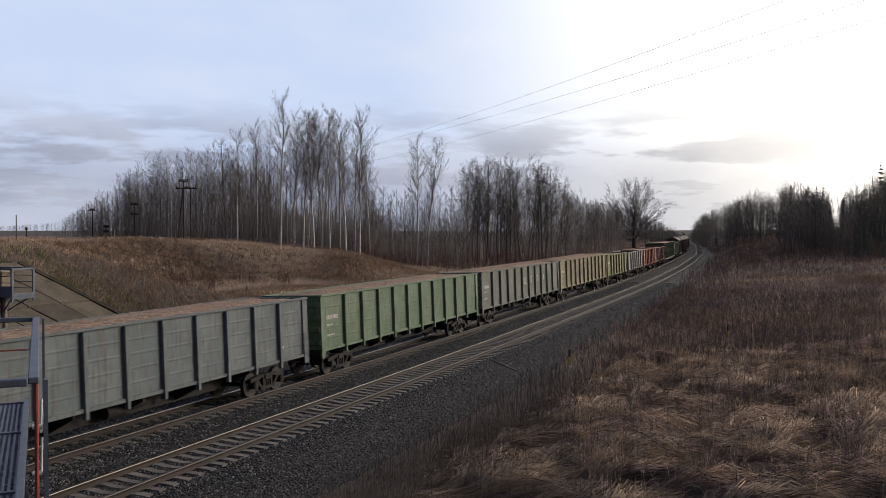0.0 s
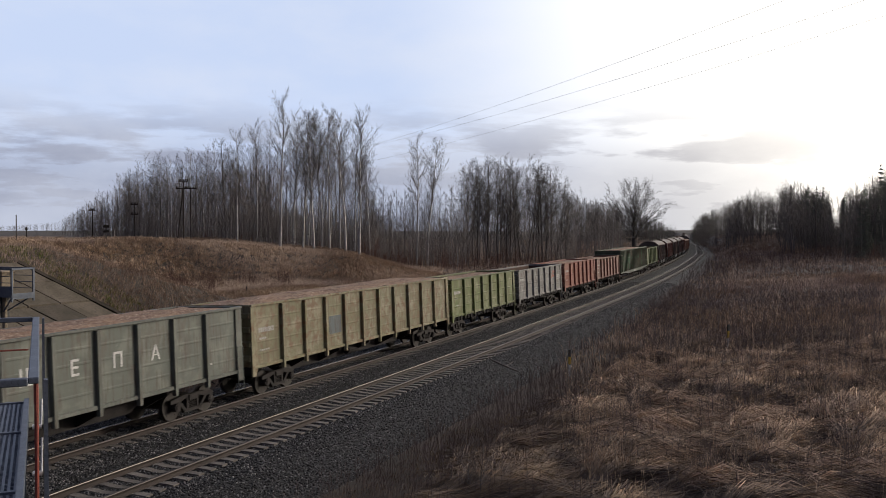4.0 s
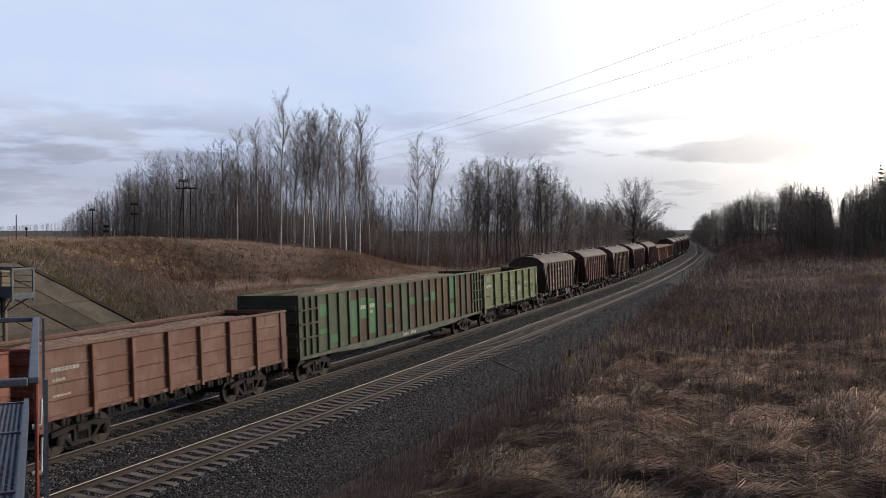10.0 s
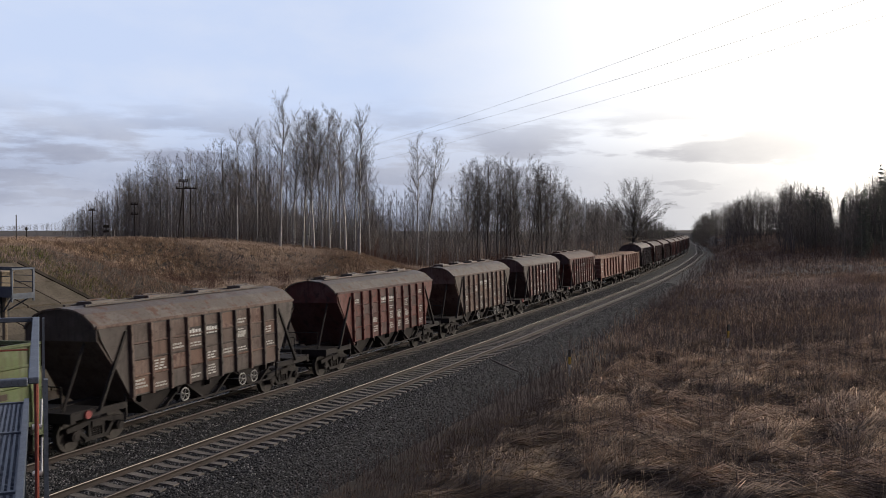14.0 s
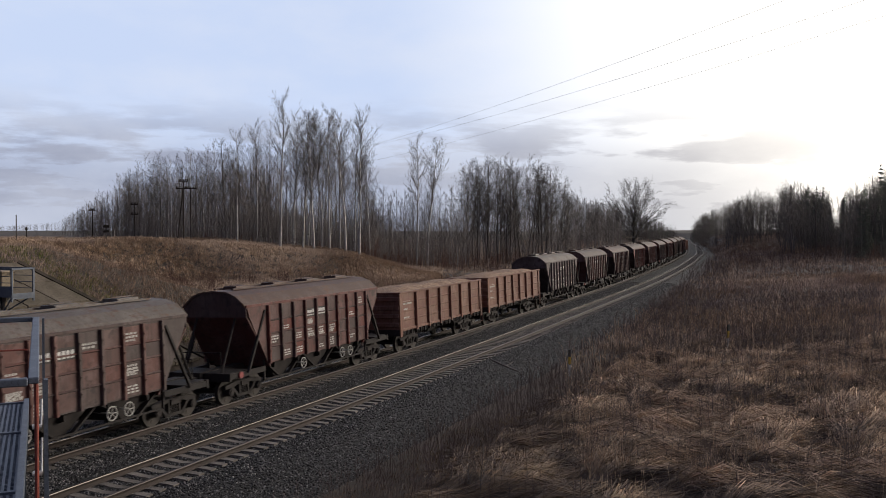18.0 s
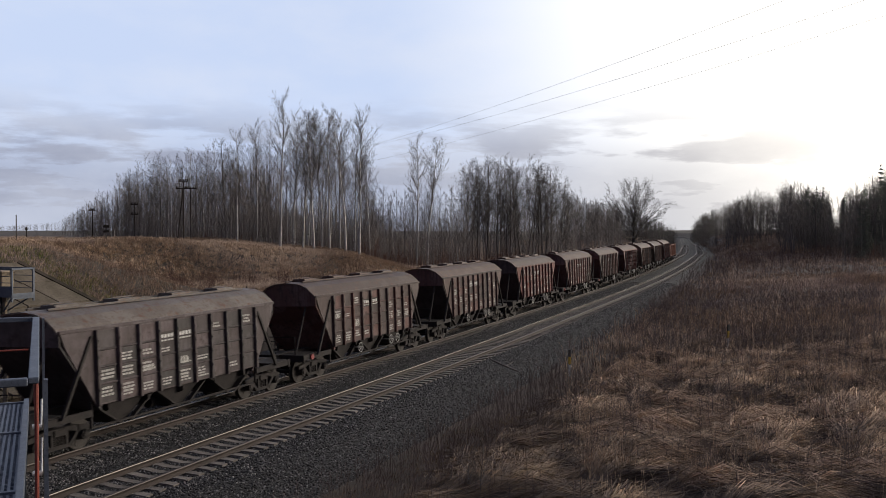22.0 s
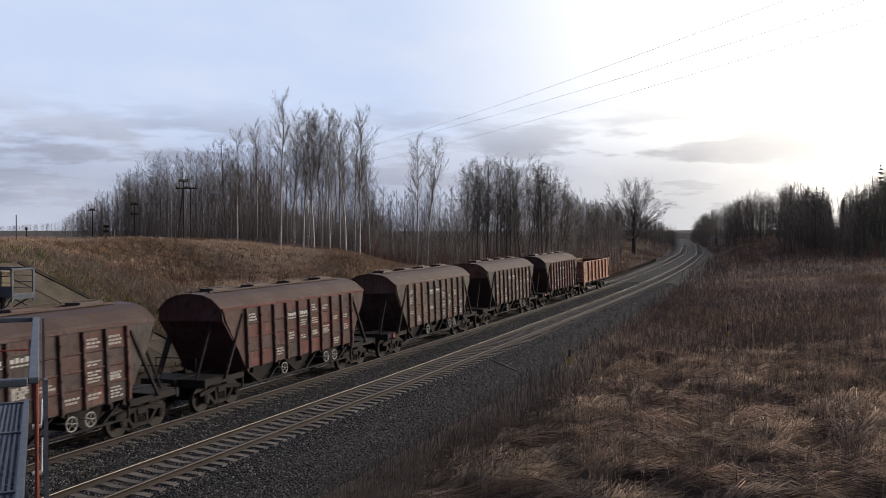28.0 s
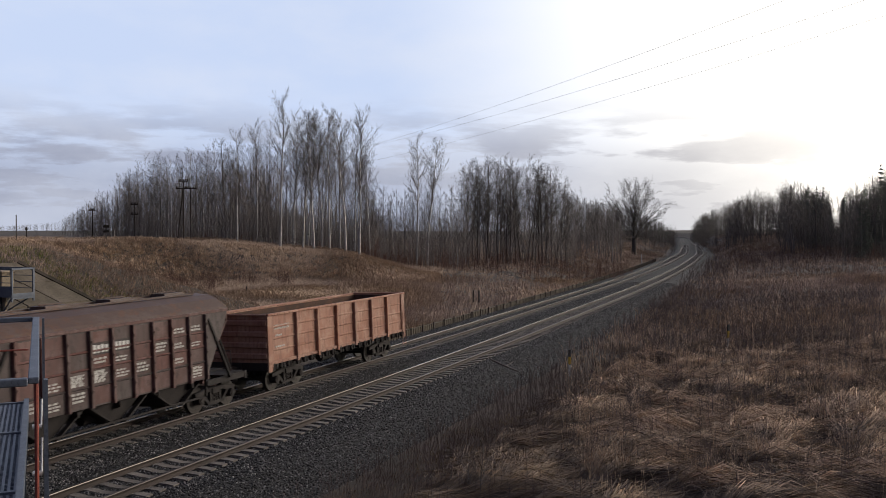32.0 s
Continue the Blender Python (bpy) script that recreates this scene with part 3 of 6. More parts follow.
def stencil(root, rows, mat=None):
    """Rows of unreadable marks on the camera side: (x, z, width, height, y, pieces)."""
    bm = bmesh.new()
    for x, z, w, h, y, n in rows:
        step = w / n
        for i in range(n):
            a = x + i * step
            k = 0.72 if n > 1 else 1.0
            box(bm, a, a + step * k, y - 0.004, y + 0.004, z, z + h * random.uniform(0.85, 1.0))
    o = part("stencil", bm, mat or M_STENCIL, root, "white stencilled marks")
    o["kind"] = "stuff"
    return o


def load_mesh(root, half, hw, z, rough, heap, label):
    """Uneven fill of wood chips."""
    n, k = 110, 14
    v, q = [], []
    for i in range(n + 1):
        for j in range(k + 1):
            x, y = -half + 2 * half * i / n, -hw + 2 * hw * j / k
            e = min(1, 4 * (0.5 - abs(j / k - 0.5)) ) * min(1, 8 * (0.5 - abs(i / n - 0.5)))
            zz = z + heap * e + rough * (noise.noise(Vector((x * 0.6, y * 0.9, half + z))) + 0.55 * noise.noise(Vector((x * 3.1, y * 3.1, z))))
            v.append((x, y, zz))
    for i in range(n):
        for j in range(k):
            a = i * (k + 1) + j
            q.append((a, a + k + 1, a + k + 2, a + 1))
    o = new("load", raw_mesh("load", v, q, M_CHIPS, True))
    o.parent = root
    o["label"] = label
    return o


def gondola(label, paint, length=13.92, top=3.48, panels=7, floor=1.38, hatches=True, fill=None, heap=0.0, ridges=3, bulge=0.03, low=1.30, steps=(), number=True, load_label="brown wood chips and bark"):
    """An open-topped wagon with ribbed sides."""
    root = tagged(new("gondola_wagon"), label, "freight wagon", "wagons of the train")
    half = length / 2 - (0.58 if length < 15 else 0.45)
    pivot = 4.325 if length < 15 else length / 2 - 2.9
    underframe(root, length, pivot)
    w = 1.44
    for side in (-1, 1):
        bm = bmesh.new()
        # wall sheet pressed into shallow lengthwise ridges
        zs, ys = [low], [w]
        for i in range(ridges):
            zc = low + (top - 0.1 - low) * (i + 1) / (ridges + 1)
            zs += [zc - 0.05, zc - 0.02, zc + 0.02, zc + 0.05]
            ys += [w, w + bulge, w + bulge, w]
        zs.append(top - 0.10)
        ys.append(w)
        prof = [(side * y, z) for y, z in zip(ys, zs)] + [(side * (w - 0.04), z) for z in (top - 0.10, low)]
        prism(bm, prof, -half, half)
        part("side_wall", bm, paint, root)
        bm = bmesh.new()
        box(bm, -half - 0.03, half + 0.03, side * 1.49 - 0.06, side * 1.49 + 0.06, top - 0.09, top)
        part("top_rim", bevelled(bm, 0.012), paint, root)
        bm = bmesh.new()
        box(bm, -half, half, side * 1.47 - 0.05, side * 1.47 + 0.04, low - 0.09, low + 0.04)
        part("lower_rim", bevelled(bm, 0.01), paint, root)
        bm = bmesh.new()
        prism(bm, [(-0.075, side * 1.44), (-0.065, side * 1.585), (0.065, side * 1.585), (0.075, side * 1.44)], low - (0.16 if hatches else 0.30), top - 0.11, "z")
        first = None
        pitch = 2 * half / (panels + 0.46)
        for i in range(1, panels):
            x = -half + pitch * (i + 0.23)
            if first is None:
                first = part("post", bm, paint, root)
                first.matrix_basis = pose(x, 0, 0)
            else:
                twin(first, root, pose(x, 0, 0))
        for sgn in (-1, 1):
            bm = bmesh.new()
            prism(bm, [(sgn * (half + 0.02), top - 0.11), (sgn * (half - 0.34), top - 0.11), (sgn * (half - 0.34), low - 0.05), (sgn * (half - 0.22), low - 0.38), (sgn * (half + 0.02), low - 0.38)], side * 1.478 - 0.03, side * 1.478 + 0.03, "y")
            part("corner_post", bm, paint, root)
        if hatches:
            bm = bmesh.new()
            box(bm, -0.07, 0.07, side * 1.40, side * 1.52, low - 0.32, low - 0.02)
            rod(bm, (-0.1, side * 1.46, low - 0.20), (0.12, side * 1.46, low - 0.20), 0.055, 6)
            box(bm, 0.07, 0.14, side * 1.44, side * 1.56, low - 0.30, low - 0.10)
            first = part("hatch_lock", bm, M_SHADE_IRON, root)
            xs = [-half + 2 * half * (i + f) / panels for i in range(panels) for f in (0.2, 0.5, 0.8)]
            first.matrix_basis = pose(xs[0], 0, 0)
            for x in xs[1:]:
                twin(first, root, pose(x, 0, 0))
    for sgn in (-1, 1):
        bm = bmesh.new()
        prof = [(sgn * half, low - 0.1)]
        for i in range(4):
            zc = low + (top - 0.1 - low) * (i + 0.6) / 4.2
            prof += [(sgn * half, zc - 0.13), (sgn * (half + 0.08), zc - 0.08), (sgn * (half + 0.08), zc + 0.08), (sgn * half, zc + 0.13)]
        prof += [(sgn * half, top - 0.09), (sgn * (half - 0.05), top - 0.09), (sgn * (half - 0.05), low - 0.1)]
        prism(bm, prof, -1.44, 1.44, "y")
        part("end_wall", bm, paint, root)
        bm = bmesh.new()
        box(bm, sgn * half - 0.06, sgn * half + 0.08, -1.425, 1.425, top - 0.09, top - 0.003)
        part("end_rim", bevelled(bm, 0.012), paint, root)
        bm = bmesh.new()
        box(bm, sgn * (half - 0.05) - 0.06, sgn * (half - 0.05) + 0.06, -1.44, 1.44, 0.98, 1.3)
        part("headstock", bm, M_SHADE_IRON, root)
    bm = bmesh.new()
    box(bm, -half + 0.06, half - 0.06, -1.39, 1.39, low - 0.06, floor)
    part("floor", bm, M_INSIDE, root)
    bm = bmesh.new()
    for side in (-1, 1):
        box(bm, -half + 0.06, half - 0.06, side * 1.395 - 0.004, side * 1.395 + 0.004, floor, top - 0.12)
    for sgn in (-1, 1):
        box(bm, sgn * (half - 0.062) - 0.004, sgn * (half - 0.062) + 0.004, -1.385, 1.385, floor, top - 0.12)
    part("lining", bm, M_INSIDE, root, "rust-brown inner face")
    if fill is not None:
        load_mesh(root, half - 0.07, 1.39, fill, 0.07, heap * 0.6, load_label)
    ladder(root, half - 0.20, -1.56, 0.55, low + 0.95, paint)
    ladder(root, -half + 0.20, 1.56, 0.55, low + 0.95, paint)
    if number:
        x = -half + 2 * half * 1.12 / panels
        y = -w - 0.006
        rows = [(-half + 0.55, low + 1.28, 1.1, 0.20, y, 8), (-half + 0.6, low + 1.0, 0.5, 0.08, y, 4), (-half + 0.6, low + 0.55, 0.7, 0.07, y, 5), (half - 2.2, low + 0.45, 0.45, 0.08, y, 3)]
        stencil(root, rows)
    return root


def chip_wagon(label, paint, paint2, length=23.6, top=3.84):
    """A tall long wagon for wood chips, patched in green and rust."""
    root = tagged(new("chip_wagon"), label, "freight wagon", "wagons of the train")
    half = length / 2 - 0.45
    low, w = 1.42, 1.43
    underframe(root, length, length / 2 - 2.6)
    posts = 22
    patches = {1: ((2.0, 2.2), (2.75, 3.3)), 2: ((1.5, 1.85),), 4: ((1.55, 3.25),), 5: ((2.3, 3.3),), 6: ((1.5, 3.2),), 8: ((2.6, 2.8), (1.55, 1.7)), 11: ((2.5, 2.9),), 13: ((2.55, 2.75),), 14: ((2.5, 3.0),), 17: ((1.5, 2.1), (2.4, 3.7))}
    for side in (-1, 1):
        bm = bmesh.new()
        prof = [(-half, 1.22), (half, 1.22), (half, 1.08), (half - 3.0, 1.06), (half - 6.0, 0.90), (-half + 6.0, 0.90), (-half + 3.0, 1.06), (-half, 1.08)]
        prism(bm, prof, side * 1.47 - 0.05, side * 1.47 + 0.05, "y")
        part("side_sill", bm, P_SILL, root, "pale green fish-belly sill")
        bm = bmesh.new()
        box(bm, -half, half, side * 1.47 - 0.06, side * 1.47 + 0.07, top - 0.12, top)
        part("top_rim", bevelled(bm, 0.012), paint, root)
        bm = bmesh.new()
        prism(bm, [(-0.065, side * w), (-0.06, side * 1.525), (0.06, side * 1.525), (0.065, side * w)], 1.225, top - 0.12, "z")
        first, last = None, -half
        xs = [-half + 0.06] + [-half + 1.65 + (2 * half - 3.3) * i / (posts - 2) for i in range(posts - 1)] + [half - 0.06]
        extra = [half - 0.6, half - 1.12, -half + 0.6, -half + 1.12]
        for x in xs + extra:
            if first is None:
                first = part("post", bm, paint, root)
                first.matrix_basis = pose(x, 0, 0)
            else:
                twin(first, root, pose(x, 0, 0))
        for i in range(posts):
            bm = bmesh.new()
            box(bm, xs[i], xs[i + 1], side * (w - 0.03), side * w, 1.222, top - 0.12)
            green = i in (0, 1, 2, 3, 10, 21)
            part("panel", bm, paint if green else paint2, root)
            for z0, z1 in patches.get(i, ()) if side < 0 else ():
                bm = bmesh.new()
                box(bm, xs[i] + 0.07, xs[i + 1] - 0.07, -w - 0.006, -w, z0, z1)
                part("paint_patch", bm, M_PATCH, root, "fresh green paint patch")
        for sgn in (-1, 1):
            for z in (1.98, 2.58, 3.18):
                bm = bmesh.new()
                box(bm, sgn * half - (1.7 if sgn > 0 else -0.05), sgn * half + (0.05 if sgn > 0 else 1.7), side * 1.53 - 0.03, side * 1.53 + 0.04, z - 0.035, z + 0.035)
                part("end_brace", bm, paint2, root)
    for sgn in (-1, 1):
        bm = bmesh.new()
        prof = [(sgn * half, 1.2)]
        for i in range(4):
            zc = 1.55 + 0.58 * i
            prof += [(sgn * half, zc - 0.14), (sgn * (half + 0.09), zc - 0.07), (sgn * (half + 0.09), zc + 0.07), (sgn * half, zc + 0.14)]
        prof += [(sgn * half, top), (sgn * (half - 0.05), top), (sgn * (half - 0.05), 1.2)]
        prism(bm, prof, -1.43, 1.43, "y")
        part("end_wall", bm, paint, root)
    bm = bmesh.new()
    box(bm, -half + 0.06, half - 0.06, -1.38, 1.38, 1.2, 1.44)
    part("floor", bm, M_INSIDE, root)
    bm = bmesh.new()
    for side in (-1, 1):
        box(bm, -half + 0.06, half - 0.06, side * 1.39 - 0.004, side * 1.39 + 0.004, 1.4, top - 0.12)
    part("lining", bm, M_INSIDE, root, "rust-brown inner face")
    load_mesh(root, half - 1.2, 1.38, top - 0.22, 0.08, 0.22, "grey weathered wood chips")
    ladder(root, half - 0.3, -1.57, 0.45, 1.4, paint)
    y = -w - 0.006
    stencil(root, [(xs[5] + 0.1, 2.75, 0.75, 0.20, y, 4), (xs[6] + 0.1, 2.75, 0.75, 0.20, y, 4), (xs[6] + 0.3, 2.5, 0.3, 0.14, y, 2), (xs[10], 0.97, 0.7, 0.15, -1.526, 4), (xs[11], 0.97, 0.7, 0.15, -1.526, 4)])
    return root


def hopper(label, paint, roof, seed, marks=6, length=14.72, wheels=True):
    """A covered grain hopper: ribbed sides, sloping ends, arched roof with hatches."""
    rnd = random.Random(seed)
    root = tagged(new("hopper_wagon"), label, "freight wagon", "wagons of the train")
    half = length / 2 - 0.6          # 6.76
    underframe(root, length, 5.25)
    w, eave, low = 1.46, 3.68, 1.32
    top_half, low_half = 5.52, 4.2
    arch = [(-w, eave), (-1.36, 3.80), (-1.02, 4.08), (-0.62, 4.23), (0.0, 4.29), (0.62, 4.23), (1.02, 4.08), (1.36, 3.80), (w, eave)]
    for side in (-1, 1):
        # side sheet, narrower at the foot
        bm = bmesh.new()
        prism(bm, [(-top_half, eave), (top_half, eave), (top_half - 0.15, 3.25), (low_half, low), (-low_half, low), (-top_half + 0.15, 3.25)], side * w - 0.03, side * w + 0.03, "y")
        part("side_wall", bm, paint, root)
        bm = bmesh.new()
        box(bm, -top_half - 0.04, top_half + 0.04, side * w - 0.05, side * w + 0.06, eave - 0.06, eave + 0.04)
        part("eave_rail", bevelled(bm, 0.01), paint, root)
        bm = bmesh.new()
        prism(bm, [(-0.07, side * w), (-0.05, side * 1.61), (0.05, side * 1.61), (0.07, side * w)], low - 0.02, eave - 0.065, "z")
        for k in range(4):
            box(bm, -0.03, 0.03, side * 1.61 - 0.03, side * 1.61 + 0.03, 1.75 + 0.5 * k, 1.83 + 0.5 * k)
        first = None
        xs = [-low_half + 0.05 + (2 * low_half - 0.1) * i / 9 for i in range(10)]
        for x in xs:
            if first is None:
                first = part("rib", bm, paint, root)
                first.matrix_basis = pose(x, 0, 0)
            else:
                twin(first, root, pose(x, 0, 0))
        if side < 0:
            pitch = (2 * low_half - 0.1) / 9
            levels = (low + 0.02, 1.93, 2.46, 2.98, eave - 0.08)
            for z0, z1 in zip(levels, levels[1:]):
                bm = bmesh.new()
                box(bm, 0.06, pitch - 0.06, -w - 0.042, -w - 0.03, z0 + 0.03, z1 - 0.03)
                plate = part("plate", bm, paint, root)
                plate.matrix_basis = pose(xs[0], 0, 0)
                for x in xs[1:9]:
                    twin(plate, root, pose(x, 0, 0))
        for z in (1.95, 2.48, 3.0):
            bm = bmesh.new()
            prism(bm, [(side * (w + 0.02), z - 0.05), (side * (w + 0.075), z - 0.015), (side * (w + 0.075), z + 0.015), (side * (w + 0.02), z + 0.05)], -low_half, low_half)
            part("side_ridge", bm, paint, root)
        for sgn in (-1, 1):
            bm = bmesh.new()
            prism(bm, [(sgn * 4.30, 3.45), (sgn * 4.39, 3.45), (sgn * 5.62, 1.15), (sgn * 5.53, 1.15)], side * 1.50 - 0.05, side * 1.50 + 0.05, "y")
            part("strut", bm, M_SHADE_IRON, root)
        # body sill and solebar ends
        bm = bmesh.new()
        for sgn in (-1, 1):
            box(bm, min(sgn * 4.3, sgn * (half - 0.1)), max(sgn * 4.3, sgn * (half - 0.1)), side * 1.38 - 0.05, side * 1.38 + 0.05, 1.02, 1.22)
        box(bm, -4.3, 4.3, side * 1.30 - 0.03, side * 1.30 + 0.03, 0.62, 0.68)
        part("solebar", bm, M_SHADE_IRON, root)
    for sgn in (-1, 1):
        bm = bmesh.new()
        # upper end under the arch, then the sloping end sheet
        prof = [(y, z) for y, z in arch] + [(w, 3.25), (-w, 3.25)]
        prism(bm, prof, sgn * top_half - 0.02, sgn * top_half + 0.02)
        part("end_wall", bm, paint, root)
        bm = bmesh.new()
        prism(bm, [(sgn * top_half, 3.25), (sgn * (top_half - 0.05), 3.25), (sgn * (low_half - 0.25), 1.20), (sgn * (low_half - 0.2), 1.15)], -w, w, "y")
        part("end_slope", bm, paint, root)
        bm = bmesh.new()
        box(bm, sgn * (half - 0.15) - 0.06, sgn * (half - 0.15) + 0.06, -1.45, 1.45, 0.95, 1.25)
        box(bm, min(sgn * (half - 1.4), sgn * (half - 0.2)), max(sgn * (half - 1.4), sgn * (half - 0.2)), -1.35, 1.35, 1.2, 1.25)
        part("end_platform", bm, M_SHADE_IRON, root)
        bm = bmesh.new()
        for y in (-0.9, 0.9):
            rod(bm, (sgn * (half - 0.3), y, 1.2), (sgn * (top_half - 0.1), y, 3.3), 0.05, 6)
        rod(bm, (sgn * (half - 0.3), -0.9, 2.0), (sgn * (half - 0.3), 0.9, 2.0), 0.02, 5)
        for y in (-0.9, 0.9):
            rod(bm, (sgn * (half - 0.3), y, 1.2), (sgn * (half - 0.3), y, 2.0), 0.02, 5)
        part("end_frame", bm, M_SHADE_IRON, root)
    bm = bmesh.new()
    prism(bm, arch + [(y * 0.97, z - 0.05) for y, z in arch[::-1]], -top_half - 0.08, top_half + 0.08)
    part("roof", bm, roof, root, "arched dusty steel roof")
    for k in (-1, 1):
        bm = bmesh.new()
        box(bm, -top_half + 0.6, top_half - 0.6, k * 0.42 - 0.05, k * 0.42 + 0.05, 4.27, 4.33)
        part("roof_rail", bm, roof, root)
    bm = bmesh.new()
    prism(bm, [(-0.36, 4.24), (-0.30, 4.40), (0.30, 4.40), (0.36, 4.24)], -0.5, 0.5)
    rod(bm, (-0.45, 0, 4.43), (0.45, 0, 4.43), 0.03, 5)
    first = part("roof_hatch", bm, roof, root)
    first.matrix_basis = pose(-4.0, 0, 0)
    for x in (-1.35, 1.35, 4.0):
        twin(first, root, pose(x, 0, 0))
    # funnels and gussets under the body; the dark iron paints in their shade
    bm = bmesh.new()
    tops, bots = [(-1.36, -1.22), (1.36, -1.22), (1.36, 1.22), (-1.36, 1.22)], [(-0.22, -1.05), (0.22, -1.05), (0.22, 1.05), (-0.22, 1.05)]
    a = [bm.verts.new((x, y, 1.5)) for x, y in tops]
    b = [bm.verts.new((x, y, 0.55)) for x, y in bots]
    for i in range(4):
        bm.faces.new((a[i], a[(i + 1) % 4], b[(i + 1) % 4], b[i]))
    bm.faces.new(b[::-1])
    bm.faces.new(a)
    bmesh.ops.recalc_face_normals(bm, faces=bm.faces[:])
    first = part("funnel", bm, M_SHADE_IRON, root)
    first.matrix_basis = pose(-2.8, 0, 0)
    twin(first, root, pose(0, 0, 0))
    twin(first, root, pose(2.8, 0, 0))
    for side in (-1, 1):
        for c in (-2.8, 0.0, 2.8):
            for k in (-1, 1):
                bm = bmesh.new()
                prism(bm, [(c + k * 1.38, low), (c + k * 1.28, low), (c + k * 0.16, 0.56), (c + k * 0.26, 0.56)], side * 1.26 - 0.08, side * 1.26 + 0.08, "y")
                part("gusset", bm, M_SHADE_IRON, root)
    for x in (-4.3, 4.3):
        for side in (-1, 1):
            bm = bmesh.new()
            box(bm, x - 0.03, x + 0.03, side * 1.35 - 0.04, side * 1.35 + 0.04, 0.65, 1.45)
            part("bracket", bm, M_SHADE_IRON, root)
    bm = bmesh.new()
    n = 14
    ring = [Vector((0.215 * math.cos(2 * math.pi * i / n), -1.52, 0.215 * math.sin(2 * math.pi * i / n))) for i in range(n)]
    for i in range(n):
        rod(bm, ring[i], ring[(i + 1) % n], 0.022, 5)
    for i in range(0, n, 3):
        rod(bm, (0, -1.52, 0), ring[i], 0.016, 4)
    rod(bm, (0, -1.56, 0), (0, -0.8, 0), 0.03, 6)
    if wheels:
        first = part("hand_wheel", bm, M_STENCIL, root, "pale spoked hand wheel")
        first.matrix_basis = pose(-1.6, 0, 0.98)
        twin(first, root, pose(1.75, 0, 0.98))
        twin(first, root, pose(2.5, 0, 0.98))
    else:
        bm.free()
    rows = []
    for i in range(marks):
        c = rnd.randrange(9)
        x = xs[c] + 0.14
        z = rnd.choice((1.55, 2.08, 2.6, 3.1))
        for k in range(rnd.choice((2, 3))):
            rows.append((x + 0.05 * rnd.random(), z + 0.11 * k, rnd.uniform(0.4, 0.62), 0.07, -w - 0.045, rnd.choice((3, 4, 6))))
    for c in rnd.sample(range(9), 5):              # blocks of painted notes on the plates
        for z in rnd.sample((1.46, 2.02, 2.06, 2.56), 2):
            for k in range(rnd.choice((2, 3, 4))):
                rows.append((xs[c] + 0.14, z + 0.095 * k, rnd.uniform(0.45, 0.66), 0.055, -w - 0.045, rnd.choice((2, 3, 5))))
    stencil(root, rows)
    # the wagon's number in tall white figures on dark grounds
    bm = bmesh.new()
    for c in (3, 4):
        box(bm, xs[c] + 0.08, xs[c + 1] - 0.08, -w - 0.046, -w - 0.042, 2.86, 3.24)
    part("number_ground", bm, M_SOOT, root, "dark painted ground")
    stencil(root, [(xs[3] + 0.14, 2.92, 0.68, 0.26, -w - 0.049, 4), (xs[4] + 0.14, 2.92, 0.68, 0.26, -w - 0.049, 4)], M_WHITE)
    if rnd.random() < 0.45:
        bm = bmesh.new()
        rod(bm, (-half + 0.75, -1.50, 1.12), (-half + 0.75, -1.44, 1.12), 0.13, 12)
        part("red_disc", bm, M_REDLAMP, root, "small red disc")
    return root


M_PATCH = wagon_paint("fresh_green_paint", (0.030, 0.150, 0.055), fade=(0.045, 0.175, 0.075), rust_cut=(0.62, 0.8))
P_BLUE = wagon_paint("blue_grey_paint", (0.089, 0.112, 0.120), fade=(0.124, 0.142, 0.145), rust_cut=(0.68, 0.85))
P_GREEN = wagon_paint("sage_green_paint", (0.088, 0.150, 0.085), fade=(0.128, 0.185, 0.115), rust_cut=(0.70, 0.86))
P_GREY = wagon_paint("stone_grey_paint", (0.098, 0.108, 0.092), fade=(0.142, 0.150, 0.128), rust_cut=(0.70, 0.86))
P_OLIVE = wagon_paint("olive_drab_paint", (0.165, 0.155, 0.085), fade=(0.25, 0.225, 0.15), rust=(0.16, 0.095, 0.05), rust_cut=(0.46, 0.64))
P_LIME = wagon_paint("lime_green_paint", (0.102, 0.126, 0.042), fade=(0.186, 0.191, 0.107), rust_cut=(0.62, 0.80))
P_SILVER = wagon_paint("pale_grey_paint", (0.180, 0.177, 0.170), fade=(0.255, 0.245, 0.232), rust_cut=(0.51, 0.66), rust=(0.085, 0.065, 0.055), grime=0.75)
P_RED = wagon_paint("red_oxide_paint", (0.175, 0.056, 0.038), fade=(0.219, 0.094, 0.069), rust=(0.107, 0.045, 0.033), rust_cut=(0.55, 0.75))
P_RED2 = wagon_paint("faded_red_paint", (0.161, 0.067, 0.046), fade=(0.200, 0.107, 0.077), rust=(0.099, 0.046, 0.032), rust_cut=(0.56, 0.76))
P_TAIL = wagon_paint("bleached_red_paint", (0.29, 0.135, 0.088), fade=(0.36, 0.205, 0.145), rust=(0.15, 0.06, 0.04), rust_cut=(0.60, 0.80), grime=0.35)
P_TALL = wagon_paint("dull_green_paint", (0.038, 0.060, 0.030), fade=(0.060, 0.078, 0.044), rust=(0.060, 0.038, 0.018), rust_cut=(0.56, 0.74))
P_RUST = wagon_paint("rusted_panel", (0.056, 0.025, 0.013), fade=(0.070, 0.037, 0.020), rust=(0.034, 0.014, 0.007), vary=0.3)
P_PALE = wagon_paint("pale_green_paint", (0.100, 0.132, 0.051), fade=(0.163, 0.186, 0.112), rust_cut=(0.64, 0.82))
P_SILL = wagon_paint("grey_green_sill_paint", (0.040, 0.056, 0.040), fade=(0.078, 0.094, 0.070), rust_cut=(0.56, 0.74))
